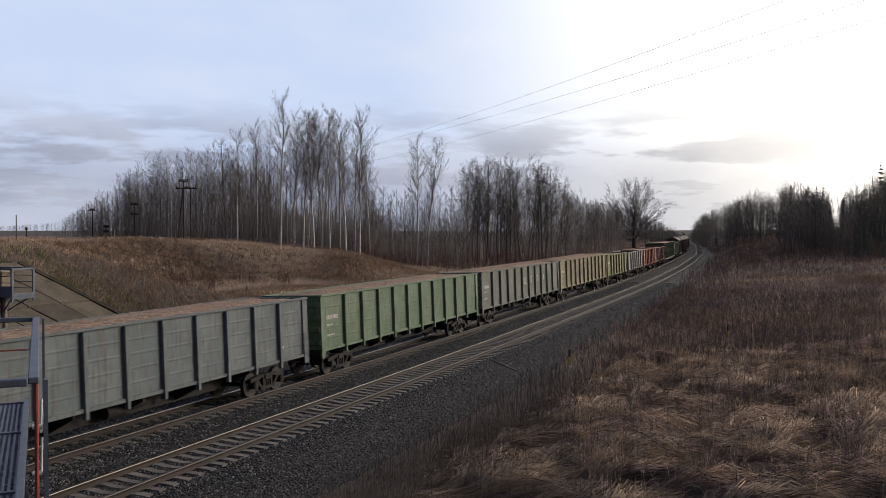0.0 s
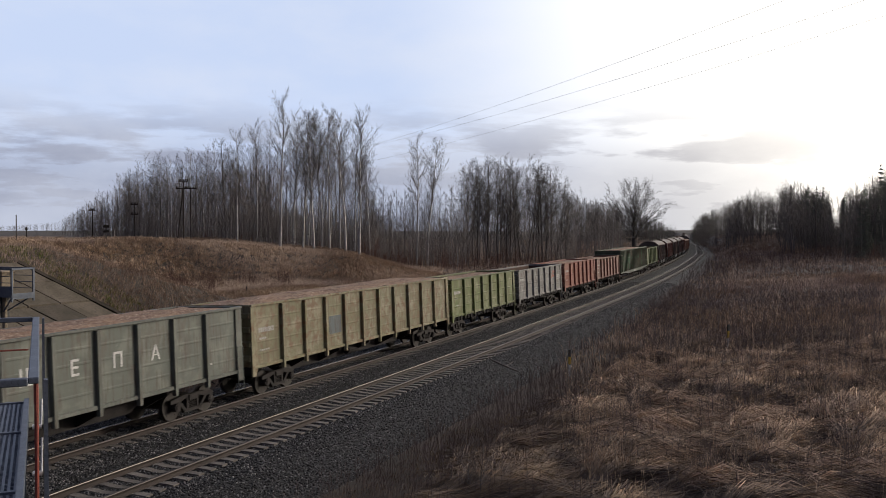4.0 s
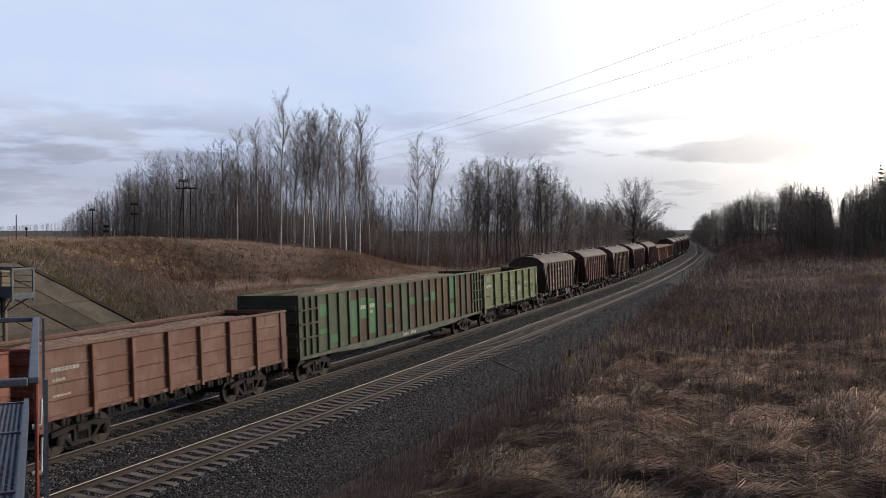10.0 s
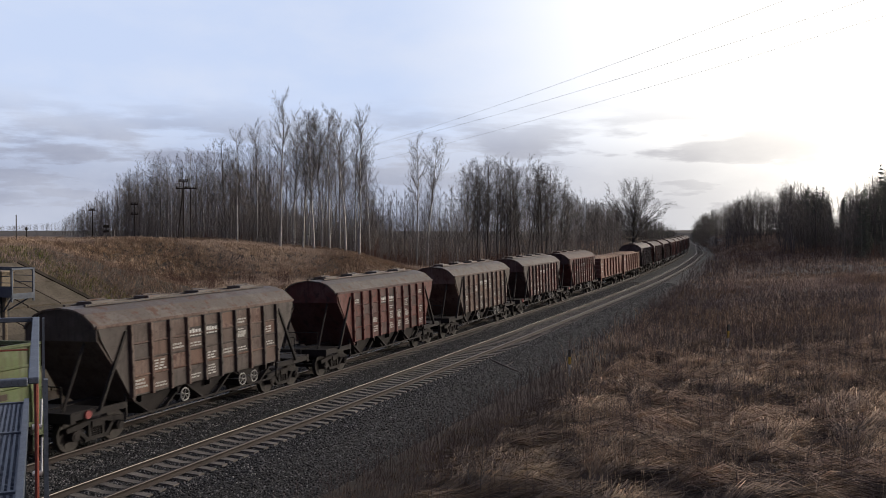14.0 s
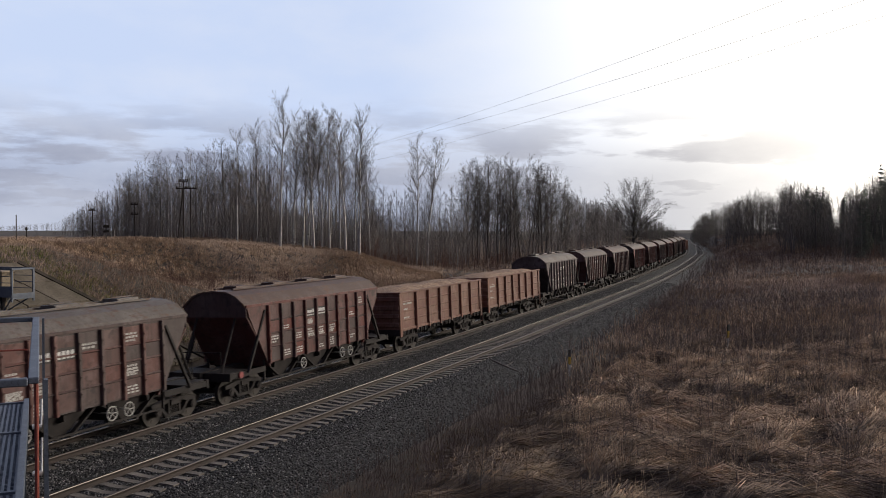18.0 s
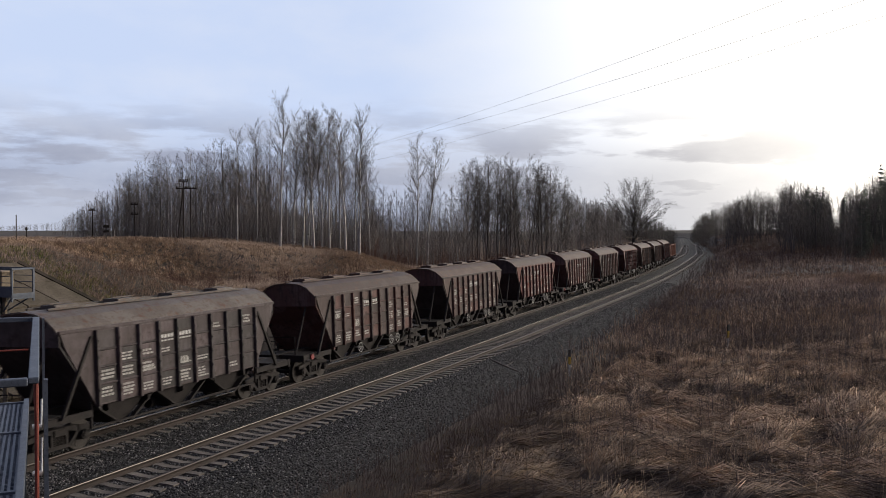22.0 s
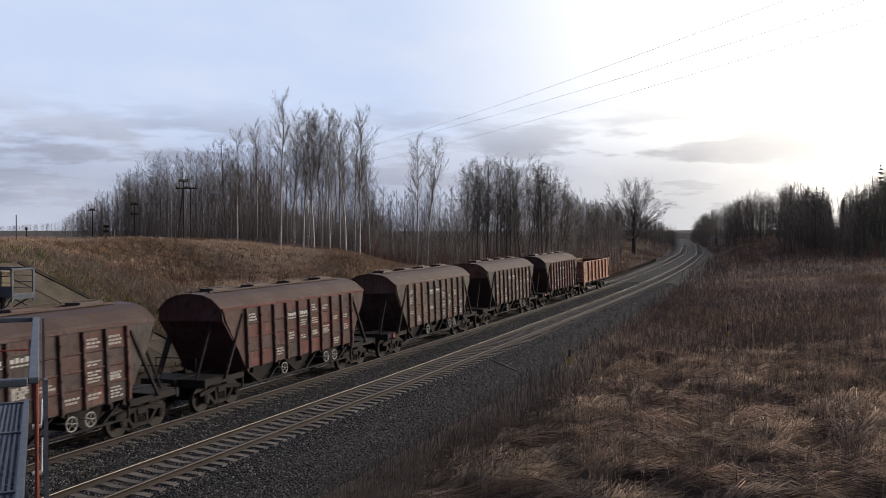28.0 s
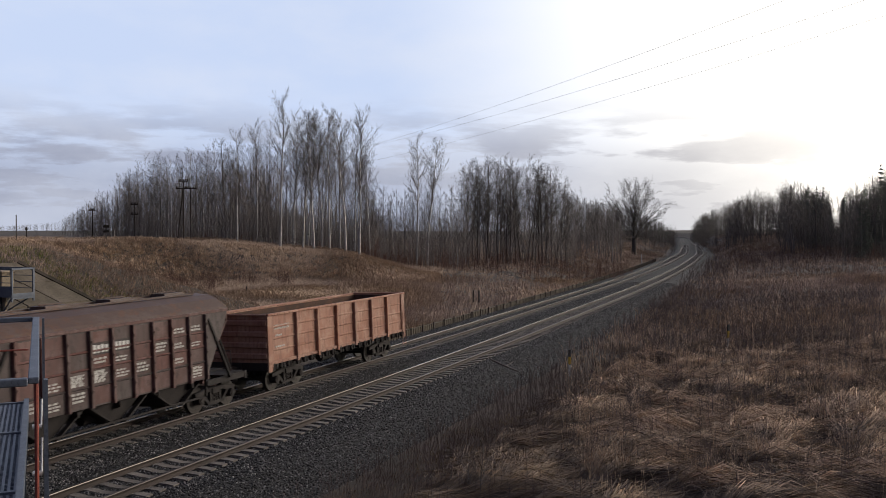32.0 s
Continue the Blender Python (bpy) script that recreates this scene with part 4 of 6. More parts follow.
P_WORN = wagon_paint("worn_pale_paint", (0.20, 0.215, 0.165), fade=(0.27, 0.275, 0.225), rust_cut=(0.54, 0.72))
P_H = [wagon_paint("hopper_paint_umber", (0.094, 0.060, 0.048), fade=(0.128, 0.090, 0.076), rust=(0.050, 0.023, 0.020), vary=0.4), wagon_paint("hopper_paint_red_brown", (0.086, 0.030, 0.026), fade=(0.108, 0.053, 0.049), rust=(0.037, 0.016, 0.014), vary=0.4),
       wagon_paint("hopper_paint_brown", (0.074, 0.035, 0.031), fade=(0.105, 0.065, 0.060), rust=(0.036, 0.017, 0.015), vary=0.4), wagon_paint("hopper_paint_dark", (0.050, 0.036, 0.037), fade=(0.082, 0.066, 0.069), rust=(0.027, 0.016, 0.016), vary=0.4)]
ROOF_G = wagon_paint("dusty_grey_roof", (0.105, 0.088, 0.076), fade=(0.140, 0.120, 0.106))
ROOF_R = wagon_paint("dusty_brown_roof", (0.066, 0.038, 0.030), fade=(0.088, 0.058, 0.048))


def word(root, letters, mat):
    """Hand-painted letters on the camera side: (character, x, z, size)."""
    for ch, x, z, size in letters:
        cu = bpy.data.curves.new("letter", "FONT")
        cu.body, cu.size, cu.extrude, cu.offset = ch, size, 0.003, 0.010
        tmp = new("letter_curve", cu)
        me = bpy.data.meshes.new_from_object(tmp.evaluated_get(bpy.context.evaluated_depsgraph_get()))
        bpy.data.objects.remove(tmp)
        me.name = "letter"
        me.materials.clear()
        me.materials.append(mat)
        o = new("letter", me)
        o.parent, o.matrix_basis = root, pose(x, -1.452, z, 90, 0, 0)
        o["label"] = "painted white letter " + ch


# the train, from its head: coupling points along it, in metres behind the first joint seen
JOINTS = [-19.9, 1.42, 22.75, 43.6, 64.4, 77.85, 92.1, 105.7, 119.6, 143.05, 156.6, 171.4, 186.2, 200.8, 215.4, 230.0, 244.3, 258.4,
          272.7, 287.2, 301.95, 316.7, 331.45, 346.2, 361.0, 375.7, 390.4, 405.2, 419.4]


def build_train():
    t = []
    big = dict(length=21.1, top=3.72, panels=11, hatches=False, floor=1.3, low=1.30, ridges=4, bulge=0.006)
    t.append(gondola("blue-grey long wood-chip wagon filled to the brim", P_BLUE, fill=3.68, heap=0.14, **big))
    t.append(gondola("sage-green long wood-chip wagon filled to the brim", P_GREEN, fill=3.66, heap=0.16, **big))
    g = gondola("stone-grey long wood-chip wagon with painted letters", P_GREY, fill=3.68, heap=0.18, **big)
    word(g, [("Щ", -0.28, 2.36, 0.66), ("Е", 1.57, 2.36, 0.66), ("П", 3.31, 2.36, 0.66), ("А", 5.08, 2.36, 0.66)], M_WHITE)
    t.append(g)
    g = gondola("olive long wood-chip wagon blotched with rust", P_OLIVE, fill=3.70, heap=0.22, **big)
    bm = bmesh.new()
    box(bm, -4.0, -2.9, -1.452, -1.441, 1.9, 2.7)
    part("paint_patch", bm, P_BLUE, g, "blue-grey paint patch")
    t.append(g)
    t.append(gondola("lime-green open wagon with a rusty inside", P_LIME, top=3.54, fill=3.35, heap=0.22))
    g = gondola("pale grey open wagon with an orange emblem", P_SILVER, top=3.44)
    bm = bmesh.new()
    prism(bm, [(3.15, 2.35), (3.6, 2.95), (3.75, 2.95), (3.3, 2.35)], -1.452, -1.441, "y")
    prism(bm, [(3.45, 2.70), (3.5, 2.95), (4.3, 2.95), (4.2, 2.78)], -1.452, -1.441, "y")
    prism(bm, [(3.45, 2.45), (3.6, 2.6), (4.15, 2.6), (4.05, 2.45)], -1.452, -1.441, "y")
    part("emblem", bm, M_ORANGE, g, "orange angular emblem")
    stencil(g, [(5.0, 2.2, 0.95, 0.42, -1.449, 3)])
    t.append(g)
    t.append(gondola("red-brown open wagon heaped with chips", P_RED, top=3.42, fill=3.25, heap=0.2))
    t.append(gondola("faded red-brown open wagon", P_RED2, top=3.32, fill=3.05, heap=0.3))
    t.append(chip_wagon("tall green and rust wood-chip wagon with fish-belly sill", P_TALL, P_RUST))
    g = gondola("pale green open wagon with worn white patches", P_PALE, top=3.54, fill=2.9, heap=0.2)
    rnd = random.Random(77)
    for i in range(7):                             # one or two worn patches to each panel
        for _ in range(rnd.choice((1, 2, 2))):
            x, z = -6.1 + 1.73 * i + rnd.uniform(0.0, 0.5), rnd.uniform(1.55, 3.0)
            bm = bmesh.new()
            box(bm, x, x + rnd.uniform(0.4, 1.0), -1.4449, -1.4405, z, z + rnd.uniform(0.14, 0.4))
            part("paint_patch", bm, rnd.choice((P_WORN, P_WORN, P_LIME, P_RUST)), g, "worn patch of other paint")
    t.append(g)
    kinds = ["umber", "red-brown", "brown", "dark brown"]
    def hop(k, seed, r, marks=6):
        return hopper(kinds[k] + " covered hopper wagon with sloping ends and ribbed sides", P_H[k], r, seed, marks, wheels=seed not in (1, 13, 20, 29))
    for i, (k, r, n) in enumerate(((0, ROOF_G, 5), (1, ROOF_G, 8), (0, ROOF_G, 7), (2, ROOF_G, 6), (1, ROOF_R, 8))):
        t.append(hop(k, i, r, n))
    t.append(gondola("red-brown open wagon filled with chips", P_RED2, top=3.28, fill=3.22, heap=0.34))
    t.append(gondola("faded red-brown open wagon filled with chips", P_RED2, top=3.28, fill=3.22, heap=0.34))
    for i, (k, r, n) in enumerate(((3, ROOF_G, 12), (2, ROOF_R, 10), (2, ROOF_R, 12), (1, ROOF_R, 9), (2, ROOF_R, 12), (2, ROOF_R, 10), (1, ROOF_R, 10), (0, ROOF_R, 9), (0, ROOF_R, 12), (2, ROOF_R, 10))):
        t.append(hop(k, 20 + i, r, n))
    t.append(gondola("pale faded red open wagon at the tail of the train", P_TAIL, top=3.26, fill=2.6, heap=0.1))
    return t


TRAIN = build_train()


def gone(t):
    """How far the train has come since the start."""
    return 11.6582 * t + 0.0323164 * t * t + 0.0000576550 * t ** 3


def motions():
    ticks = [i * 0.5 for i in range(65)]
    for w, a, b in zip(TRAIN, JOINTS, JOINTS[1:]):
        reach = 4.6 if b - a < 16 else 8.0
        rows = []
        for t in ticks:
            s = (a + b) / 2 - gone(t)
            p, q = spot(s - reach, 0), spot(s + reach, 0)
            way = q - p
            m = Matrix.Translation((p + q) / 2) @ Matrix.Rotation(math.atan2(way.y, way.x), 4, "Z") @ Matrix.Rotation(-math.atan2(way.z, way.xy.length), 4, "Y") @ Matrix.Rotation(-CANT, 4, "X")
            rows.append((t, m))
        walk(w, rows)
    # every wheel turns by the way that the train has gone
    for k, sets in WHEELSETS.items():
        rows = [(f / FPS, pose(k * 0.925, 0, 0.475) @ Matrix.Rotation(-gone(f / FPS) / 0.475, 4, "Y")) for f in range(int(32 * FPS) + 1)]
        walk(sets[0], rows)
        done = sets[0].animation_data
        for w in sets[1:]:
            w.rotation_mode = "QUATERNION"
            w.animation_data_create()
            w.animation_data.action = done.action
            w.animation_data.action_slot = done.action_slot


# ---- bare trees ----
def limbs(rnd, p, way, length, r, depth, out, opts):
    """Grow one limb of short pieces and, from it, finer ones. out: rows of two ends and two radii, by depth."""
    n = opts["n"][depth]
    seg, q, d = length / n, Vector(p), Vector(way).normalized()
    fine = opts["fine"]
    for i in range(n):
        jit = opts["wild"] * (0.3 if depth == 0 else 1.0)
        d = (d + Vector((rnd.gauss(0, jit), rnd.gauss(0, jit), rnd.gauss(0, jit * 0.6) + opts["lift"][depth]))).normalized()
        e = q + d * seg
        ra, rb = r * (1 - 0.9 * i / n), r * (1 - 0.9 * (i + 1) / n)
        out[depth].append((q.x, q.y, q.z, e.x, e.y, e.z, max(ra, fine), max(rb, fine * 0.8)))
        f = (i + 0.5) / n
        if depth < 3 and (depth > 0 or f > opts["clear"]) and length > 0.5:
            many = opts["kids"][depth]
            for _ in range(int(many + rnd.random())):
                side = d.orthogonal().normalized()
                side.rotate(Matrix.Rotation(rnd.uniform(0, 2 * math.pi), 3, d))
                tilt = radians(rnd.uniform(*opts["tilt"][depth]))
                w = d * math.cos(tilt) + side * math.sin(tilt)
                k = opts["shape"]((f - opts["clear"]) / (1 - opts["clear"])) * opts["reach"] if depth == 0 else length * 0.5 * (1.1 - 0.6 * f)
                limbs(rnd, q.lerp(e, rnd.random()), w, k * rnd.uniform(0.6, 1.15), max(min(rb * 0.6, k * opts["thick"]), fine), depth + 1, out, opts)
        q = e


def tubes(rows, n):
    """Meshes of tapered n-sided pieces."""
    a = np.array(rows)
    p, q, ra, rb = a[:, :3], a[:, 3:6], a[:, 6], a[:, 7]
    w = q - p
    w /= np.linalg.norm(w, axis=1)[:, None] + 1e-9
    u = np.cross(w, np.where(np.abs(w[:, 2:3]) > 0.9, [[1.0, 0, 0]], [[0, 0, 1.0]]))
    u /= np.linalg.norm(u, axis=1)[:, None] + 1e-9
    v = np.cross(w, u)
    vs = []
    for c, r in ((p, ra), (q, rb)):
        for i in range(n):
            t = 2 * math.pi * i / n
            vs.append(c + r[:, None] * (math.cos(t) * u + math.sin(t) * v))
    vs = np.stack(vs, 1).reshape(-1, 3)
    base = np.arange(len(a))[:, None] * 2 * n
    fs = np.stack([np.concatenate([base + i, base + (i + 1) % n, base + n + (i + 1) % n, base + n + i], 1) for i in range(n)], 1).reshape(-1, 4)
    return vs, fs


def egg(u):
    """Reach of the limbs up the crown: short below, widest at a third, tapering to the top."""
    return (0.45 + 0.55 * min(1, u * 3.0)) * (1 - max(0, u - 0.3) ** 1.6 * 1.2)


SLIM = dict(n=(14, 5, 3, 2), wild=0.06, lift=(0.02, 0.06, 0.05, 0.03), fine=0.008, clear=0.36, kids=(4.0, 2.1, 1.6), tilt=((26, 44), (18, 40), (20, 46)), reach=5.3, thick=0.012, shape=egg)
POLE = dict(n=(12, 4, 3, 2), wild=0.06, lift=(0.02, 0.07, 0.05, 0.03), fine=0.008, clear=0.34, kids=(3.0, 1.8, 1.3), tilt=((24, 44), (20, 42), (22, 48)), reach=3.6, thick=0.010, shape=egg)
BROAD = dict(n=(11, 5, 3, 2), wild=0.09, lift=(0.0, 0.06, 0.05, 0.02), fine=0.009, clear=0.22, kids=(2.6, 1.8, 1.3), tilt=((30, 58), (25, 55), (25, 60)), reach=6.2, thick=0.013, shape=egg)
OAK = dict(n=(6, 8, 5, 3), wild=0.13, lift=(0.0, 0.07, 0.04, 0.02), fine=0.016, clear=2.0, kids=(0, 1.9, 2.0), tilt=((30, 68), (26, 52), (26, 58)), reach=9.4, thick=0.02, shape=egg)


def grow(seed, tall, girth, opts, bark, twig=None):
    """Shared meshes of one bare tree: trunk with main limbs, and crown of twigs."""
    rnd = random.Random(seed)
    out = [[] for _ in range(4)]
    if opts is OAK:
        # a short trunk that breaks into a fan of rising limbs, whose ends make a wide dome
        out[0] += [(0, 0, -0.3, 0.05, 0, 1.2, girth * 1.3, girth), (0.05, 0, 1.2, 0.0, 0, 3.6, girth, girth * 0.85), (0.0, 0, 3.6, -0.15, 0.1, 6.2, girth * 0.62, girth * 0.42), (-0.15, 0.1, 6.2, 0.1, 0.0, 9.5, girth * 0.42, girth * 0.2)]
        for i in range(21):
            z = 2.9 + 5.2 * (i / 20) ** 1.3
            turn, up = 2.4 * i, radians(12 + 62 * (i / 20) ** 0.7 + rnd.uniform(-8, 8))
            w = Vector((math.cos(turn) * math.cos(up), math.sin(turn) * math.cos(up), math.sin(up)))
            ln = 2.0
            while ln < 12 and (w.x * ln / 6.9) ** 2 + (w.y * ln / 6.9) ** 2 + ((z + w.z * ln - 9.0) / 7.2) ** 2 < 1:
                ln += 0.2
            limbs(rnd, (0, 0, z), w, ln, girth * rnd.uniform(0.2, 0.36) * (1.15 - 0.5 * i / 20), 1, out, opts)
    else:
        limbs(rnd, (0, 0, -0.2), (rnd.gauss(0, 0.02), rnd.gauss(0, 0.02), 1), tall, girth, 0, out, opts)
    v, f = tubes(out[0], 7)
    trunk = raw_mesh("trunk", v, f, bark, True)
    v, f = tubes(out[1] + out[2] + out[3], 3)
    crown = raw_mesh("crown", v, f, twig or (M_OAK if opts is OAK or opts is BROAD else M_TWIG))
    return trunk, crown


def plant(meshes, x, y, name, label, group, size=1.0, turn=0.0, z=None):
    root = tagged(new(name), label, "tree", group)
    z = float(height(np.array([x]), np.array([y]))[0]) if z is None else z
    root.matrix_basis = pose(x, y, z - 0.1, 0, 0, turn)
    for nm, me in zip(("trunk", "crown"), meshes):
        o = new(nm, me)
        o.parent = root
        o.scale = (size, size, size)
    return root


def bearing(px, dist):
    """A place dist metres ahead, on the line of sight at px of 1568 across."""
    return (px - 784) / 1596.1 * dist, dist


BIRCHES = [grow(s, 21, 0.19, SLIM, M_BIRCH) for s in (1, 2, 3)]
POLES = [grow(s, 17, 0.10, POLE, M_BIRCH if s % 2 else M_BARK) for s in (11, 12, 13, 14)]
BROADS = [grow(s, 19, 0.20, BROAD, M_BARK) for s in (21, 22, 23)]
# paler crowns than BROADS: the right wood's haze is put into the twig colour
HAZE_BROADS = [grow(s, 19, 0.20, BROAD, M_BARK, M_TWIG) for s in (24, 25, 26)]
OAKS = [grow(31, 13, 0.50, OAK, M_OAK)]

# the line of the tree tops against the sky
TOPS_X = (-60, 100, 165, 230, 280, 340, 400, 440, 470, 560, 600, 655, 680, 715, 760, 800, 825, 850, 900, 930, 975, 1000, 1030, 1060, 1090, 1130, 1160, 1190, 1222, 1240, 1290, 1330, 1370, 1395, 1430, 1466, 1477, 1490, 1520, 1545, 1620)
TOPS_Y = (405, 395, 350, 285, 265, 262, 242, 235, 215, 212, 208, 270, 322, 330, 322, 310, 282, 268, 262, 258, 280, 322, 345, 352, 352, 372, 384, 402, 402, 375, 356, 328, 335, 310, 318, 330, 388, 325, 312, 285, 258)


def reach_up(px, dist, z, top=None):
    """How tall a tree must be at that place to reach the line of the tops."""
    top = np.interp(px, TOPS_X, TOPS_Y) if top is None else top
    return np.maximum(1.5, 6.551 + (408 - top) / 1596.1 * dist - z)


def land(x, y):
    return float(height(np.array([x]), np.array([y]))[0])


def footing(px, py, near=14.0, far=600.0):
    """Where the line of sight at that pixel of 1568 x 882 meets the land."""
    dist = np.geomspace(near, far, 700)
    x = (px - 784) / 1596.1 * dist
    over = 6.551 - (py - 408) / 1596.1 * dist - height(x, dist)
    i = int(np.argmax(over < 0.02))
    return float(x[i]), float(dist[i]), 6.551 - (py - 408) / 1596.1 * float(dist[i])


# the tall birches, one by one: line of sight, distance, line of the top
for i, (px, dist, top) in enumerate(((496, 118, 174), (536, 122, 202), (556, 122, 205), (584, 124, 200), (612, 122, 203), (636, 115, 196), (738, 134, 247), (757, 136, 250), (420, 124, 236), (602, 130, 215), (570, 130, 212), (655, 130, 275), (455, 132, 222), (520, 130, 210), (545, 132, 208), (628, 131, 220))):
    x, y = bearing(px, dist)
    z = land(x, y)
    plant(BIRCHES[i % 3], x, y, "birch_tree", "tall bare birch with a white trunk at the wood's edge", "birches at the wood's edge", float(reach_up(px, dist, z, top)) / 21.3, 67 * i, z)
x, y = bearing(1122, 215)
z = land(x, y)
plant(OAKS[0], x, y, "oak_tree", "lone bare spreading oak beside the line", "", float(reach_up(1122, 215, z, 312)) / 17.0, 20, z)


def wood(spec, kinds, name, label, group, seed):
    """Bare trees strewn over a stretch: (px from, px to, near, far, count, least and most share of the tops' line)."""
    rnd = random.Random(seed)
    for a, b, near, far, count, lo, hi in spec:
        for i in range(count):
            px = a + (b - a) * (i + rnd.uniform(-0.3, 1.3)) / count
            dist = rnd.uniform(near, far)
            x, y = bearing(px, dist)
            z = land(x, y)
            me = rnd.choice(kinds)
            plant(me, x, y, name, label, group, float(reach_up(px, dist, z)) * rnd.uniform(lo, hi) / (17.6 if me in POLES else 20.0), rnd.uniform(0, 360), z)


wood([(120, 240, 140, 180, 14, 0.8, 1.02), (230, 420, 130, 170, 40, 0.7, 1.0), (400, 660, 128, 165, 46, 0.62, 0.98), (650, 830, 132, 180, 32, 0.7, 1.02), (820, 1010, 146, 185, 34, 0.7, 1.0), (1000, 1100, 170, 240, 30, 0.8, 1.0), (1130, 1190, 330, 460, 16, 0.8, 1.0)], POLES, "bare_tree", "slender bare tree of the wood across the line", "trees of the left wood", 5)
wood([(822, 1000, 142, 165, 27, 0.82, 1.0), (235, 400, 138, 165, 10, 0.85, 1.0), (1000, 1090, 170, 220, 8, 0.9, 1.0)], BROADS, "bare_tree", "broad bare tree with dark limbs", "trees of the left wood", 6)
wood([(1285, 1390, 250, 310, 36, 0.7, 1.0), (1225, 1300, 360, 520, 16, 0.8, 1.0), (1380, 1474, 190, 240, 22, 0.6, 1.0), (1484, 1600, 160, 230, 22, 0.5, 0.95)], HAZE_BROADS + POLES[1:2], "bare_tree", "bare tree of the wood beyond the field", "trees of the right wood", 7)


def spruce_mesh(seed, tall):
    """A trunk with whorls of drooping boughs, each hung with short sprays of needles."""
    rnd = random.Random(seed)
    rows = []
    n = 58
    for i in range(n):
        f = i / n
        z = tall * (0.05 + 0.94 * f) + rnd.uniform(-0.2, 0.2)
        reach = (1 - f) ** 0.8 * tall * 0.125 * rnd.uniform(0.75, 1.2) + 0.08
        for k in range(5):
            a = rnd.uniform(0, 2 * math.pi)
            r = reach * rnd.uniform(0.5, 1.25)
            droop = (0.12 - 0.42 * (1 - f)) * r + rnd.uniform(-0.12, 0.12)
            z += rnd.uniform(-0.12, 0.12)
            rows.append((0, 0, z, r * math.cos(a), r * math.sin(a), z + droop, 0.05, 0.02))
            for j in range(7):
                g = 0.25 + 0.75 * (j + rnd.random()) / 7
                b = a + rnd.choice((-1, 1)) * rnd.uniform(0.3, 1.0)
                ln = r * 0.34 * (1.15 - 0.6 * g) + 0.1
                p = (r * g * math.cos(a), r * g * math.sin(a), z + droop * g)
                rows.append((*p, p[0] + ln * math.cos(b), p[1] + ln * math.sin(b), p[2] - rnd.uniform(0.1, 0.5) * ln - 0.05, 0.075, 0.02))
    rows.append((0, 0, tall * 0.9, 0, 0, tall * 1.02, 0.05, 0.01))
    v, f = tubes(rows, 3)
    t = raw_mesh("trunk", *tubes([(0, 0, -0.2, 0, 0, tall * 0.95, tall * 0.012, 0.03)], 6), M_BARK)
    return t, raw_mesh("crown", v, f, M_SPRUCE)


SPRUCES = [spruce_mesh(s, 18) for s in (1, 2, 3)]
_r = random.Random(8)
for a, b, near, far, count, lo, hi in ((1412, 1472, 215, 260, 11, 0.72, 1.02), (1488, 1590, 165, 230, 18, 0.62, 1.02), (1228, 1262, 420, 520, 14, 0.75, 1.0), (1140, 1192, 380, 480, 14, 0.8, 1.0), (1385, 1474, 240, 330, 10, 0.6, 0.9), (1486, 1600, 240, 330, 10, 0.6, 0.9)):
    for i in range(count):
        px, dist = a + (b - a) * (i + _r.random()) / count, _r.uniform(near, far)
        x, y = bearing(px, dist)
        z = land(x, y)
        plant(_r.choice(SPRUCES), x, y, "spruce_tree", "dark green spruce of the wood beyond the field", "spruces of the right wood", float(reach_up(px, dist, z)) * _r.uniform(lo, hi) / 18.3, _r.uniform(0, 360), z)


# ---- thickets, grass and loose stones: what nobody could count ----
def stuff(name, v, f, mat, label, category, smooth_=False):
    return tagged(new(name, raw_mesh(name, v, f, mat, smooth_)), label, category, kind="stuff")


def thicket(name, label, spec, mat, seed, twigs, spread):
    """Thin stems with a few twigs each: (px from, px to, near, far, count, least height, most)."""
    g = np.random.default_rng(seed)
    rows = []
    for a, b, near, far, count, lo, hi in spec:
        px, dist = g.uniform(a, b, count), g.uniform(near, far, count)
        x, y = (px - 784) / 1596.1 * dist, dist
        z = height(x, y) - 0.1
        h = g.uniform(lo, hi, count) * (reach_up(px, dist, z) if hi <= 1 else 0.75 + 0.35 * np.sin(px * 0.09 + dist * 0.2))
        lx, ly = g.normal(0, 0.07, count) * h, g.normal(0, 0.07, count) * h
        r = 0.004 * h + 0.012
        rows.append(np.stack([x, y, z, x + lx, y + ly, z + h, r, r * 0.35], 1))
        for _ in range(twigs):
            f = g.uniform(0.15, 0.92, count)
            t, ln = g.uniform(0, 2 * np.pi, count), np.minimum(h * g.uniform(0.12, 0.30, count) * spread, g.uniform(0.8, 2.0, count))
            qx, qy, qz = x + lx * f, y + ly * f, z + h * f
            rows.append(np.stack([qx, qy, qz, qx + np.cos(t) * ln, qy + np.sin(t) * ln, qz + ln * g.uniform(0.6, 1.5, count), r * 0.5, r * 0.25], 1))
    v, f = tubes(np.vstack(rows), 3)
    return stuff(name, v, f, mat, label, "undergrowth")


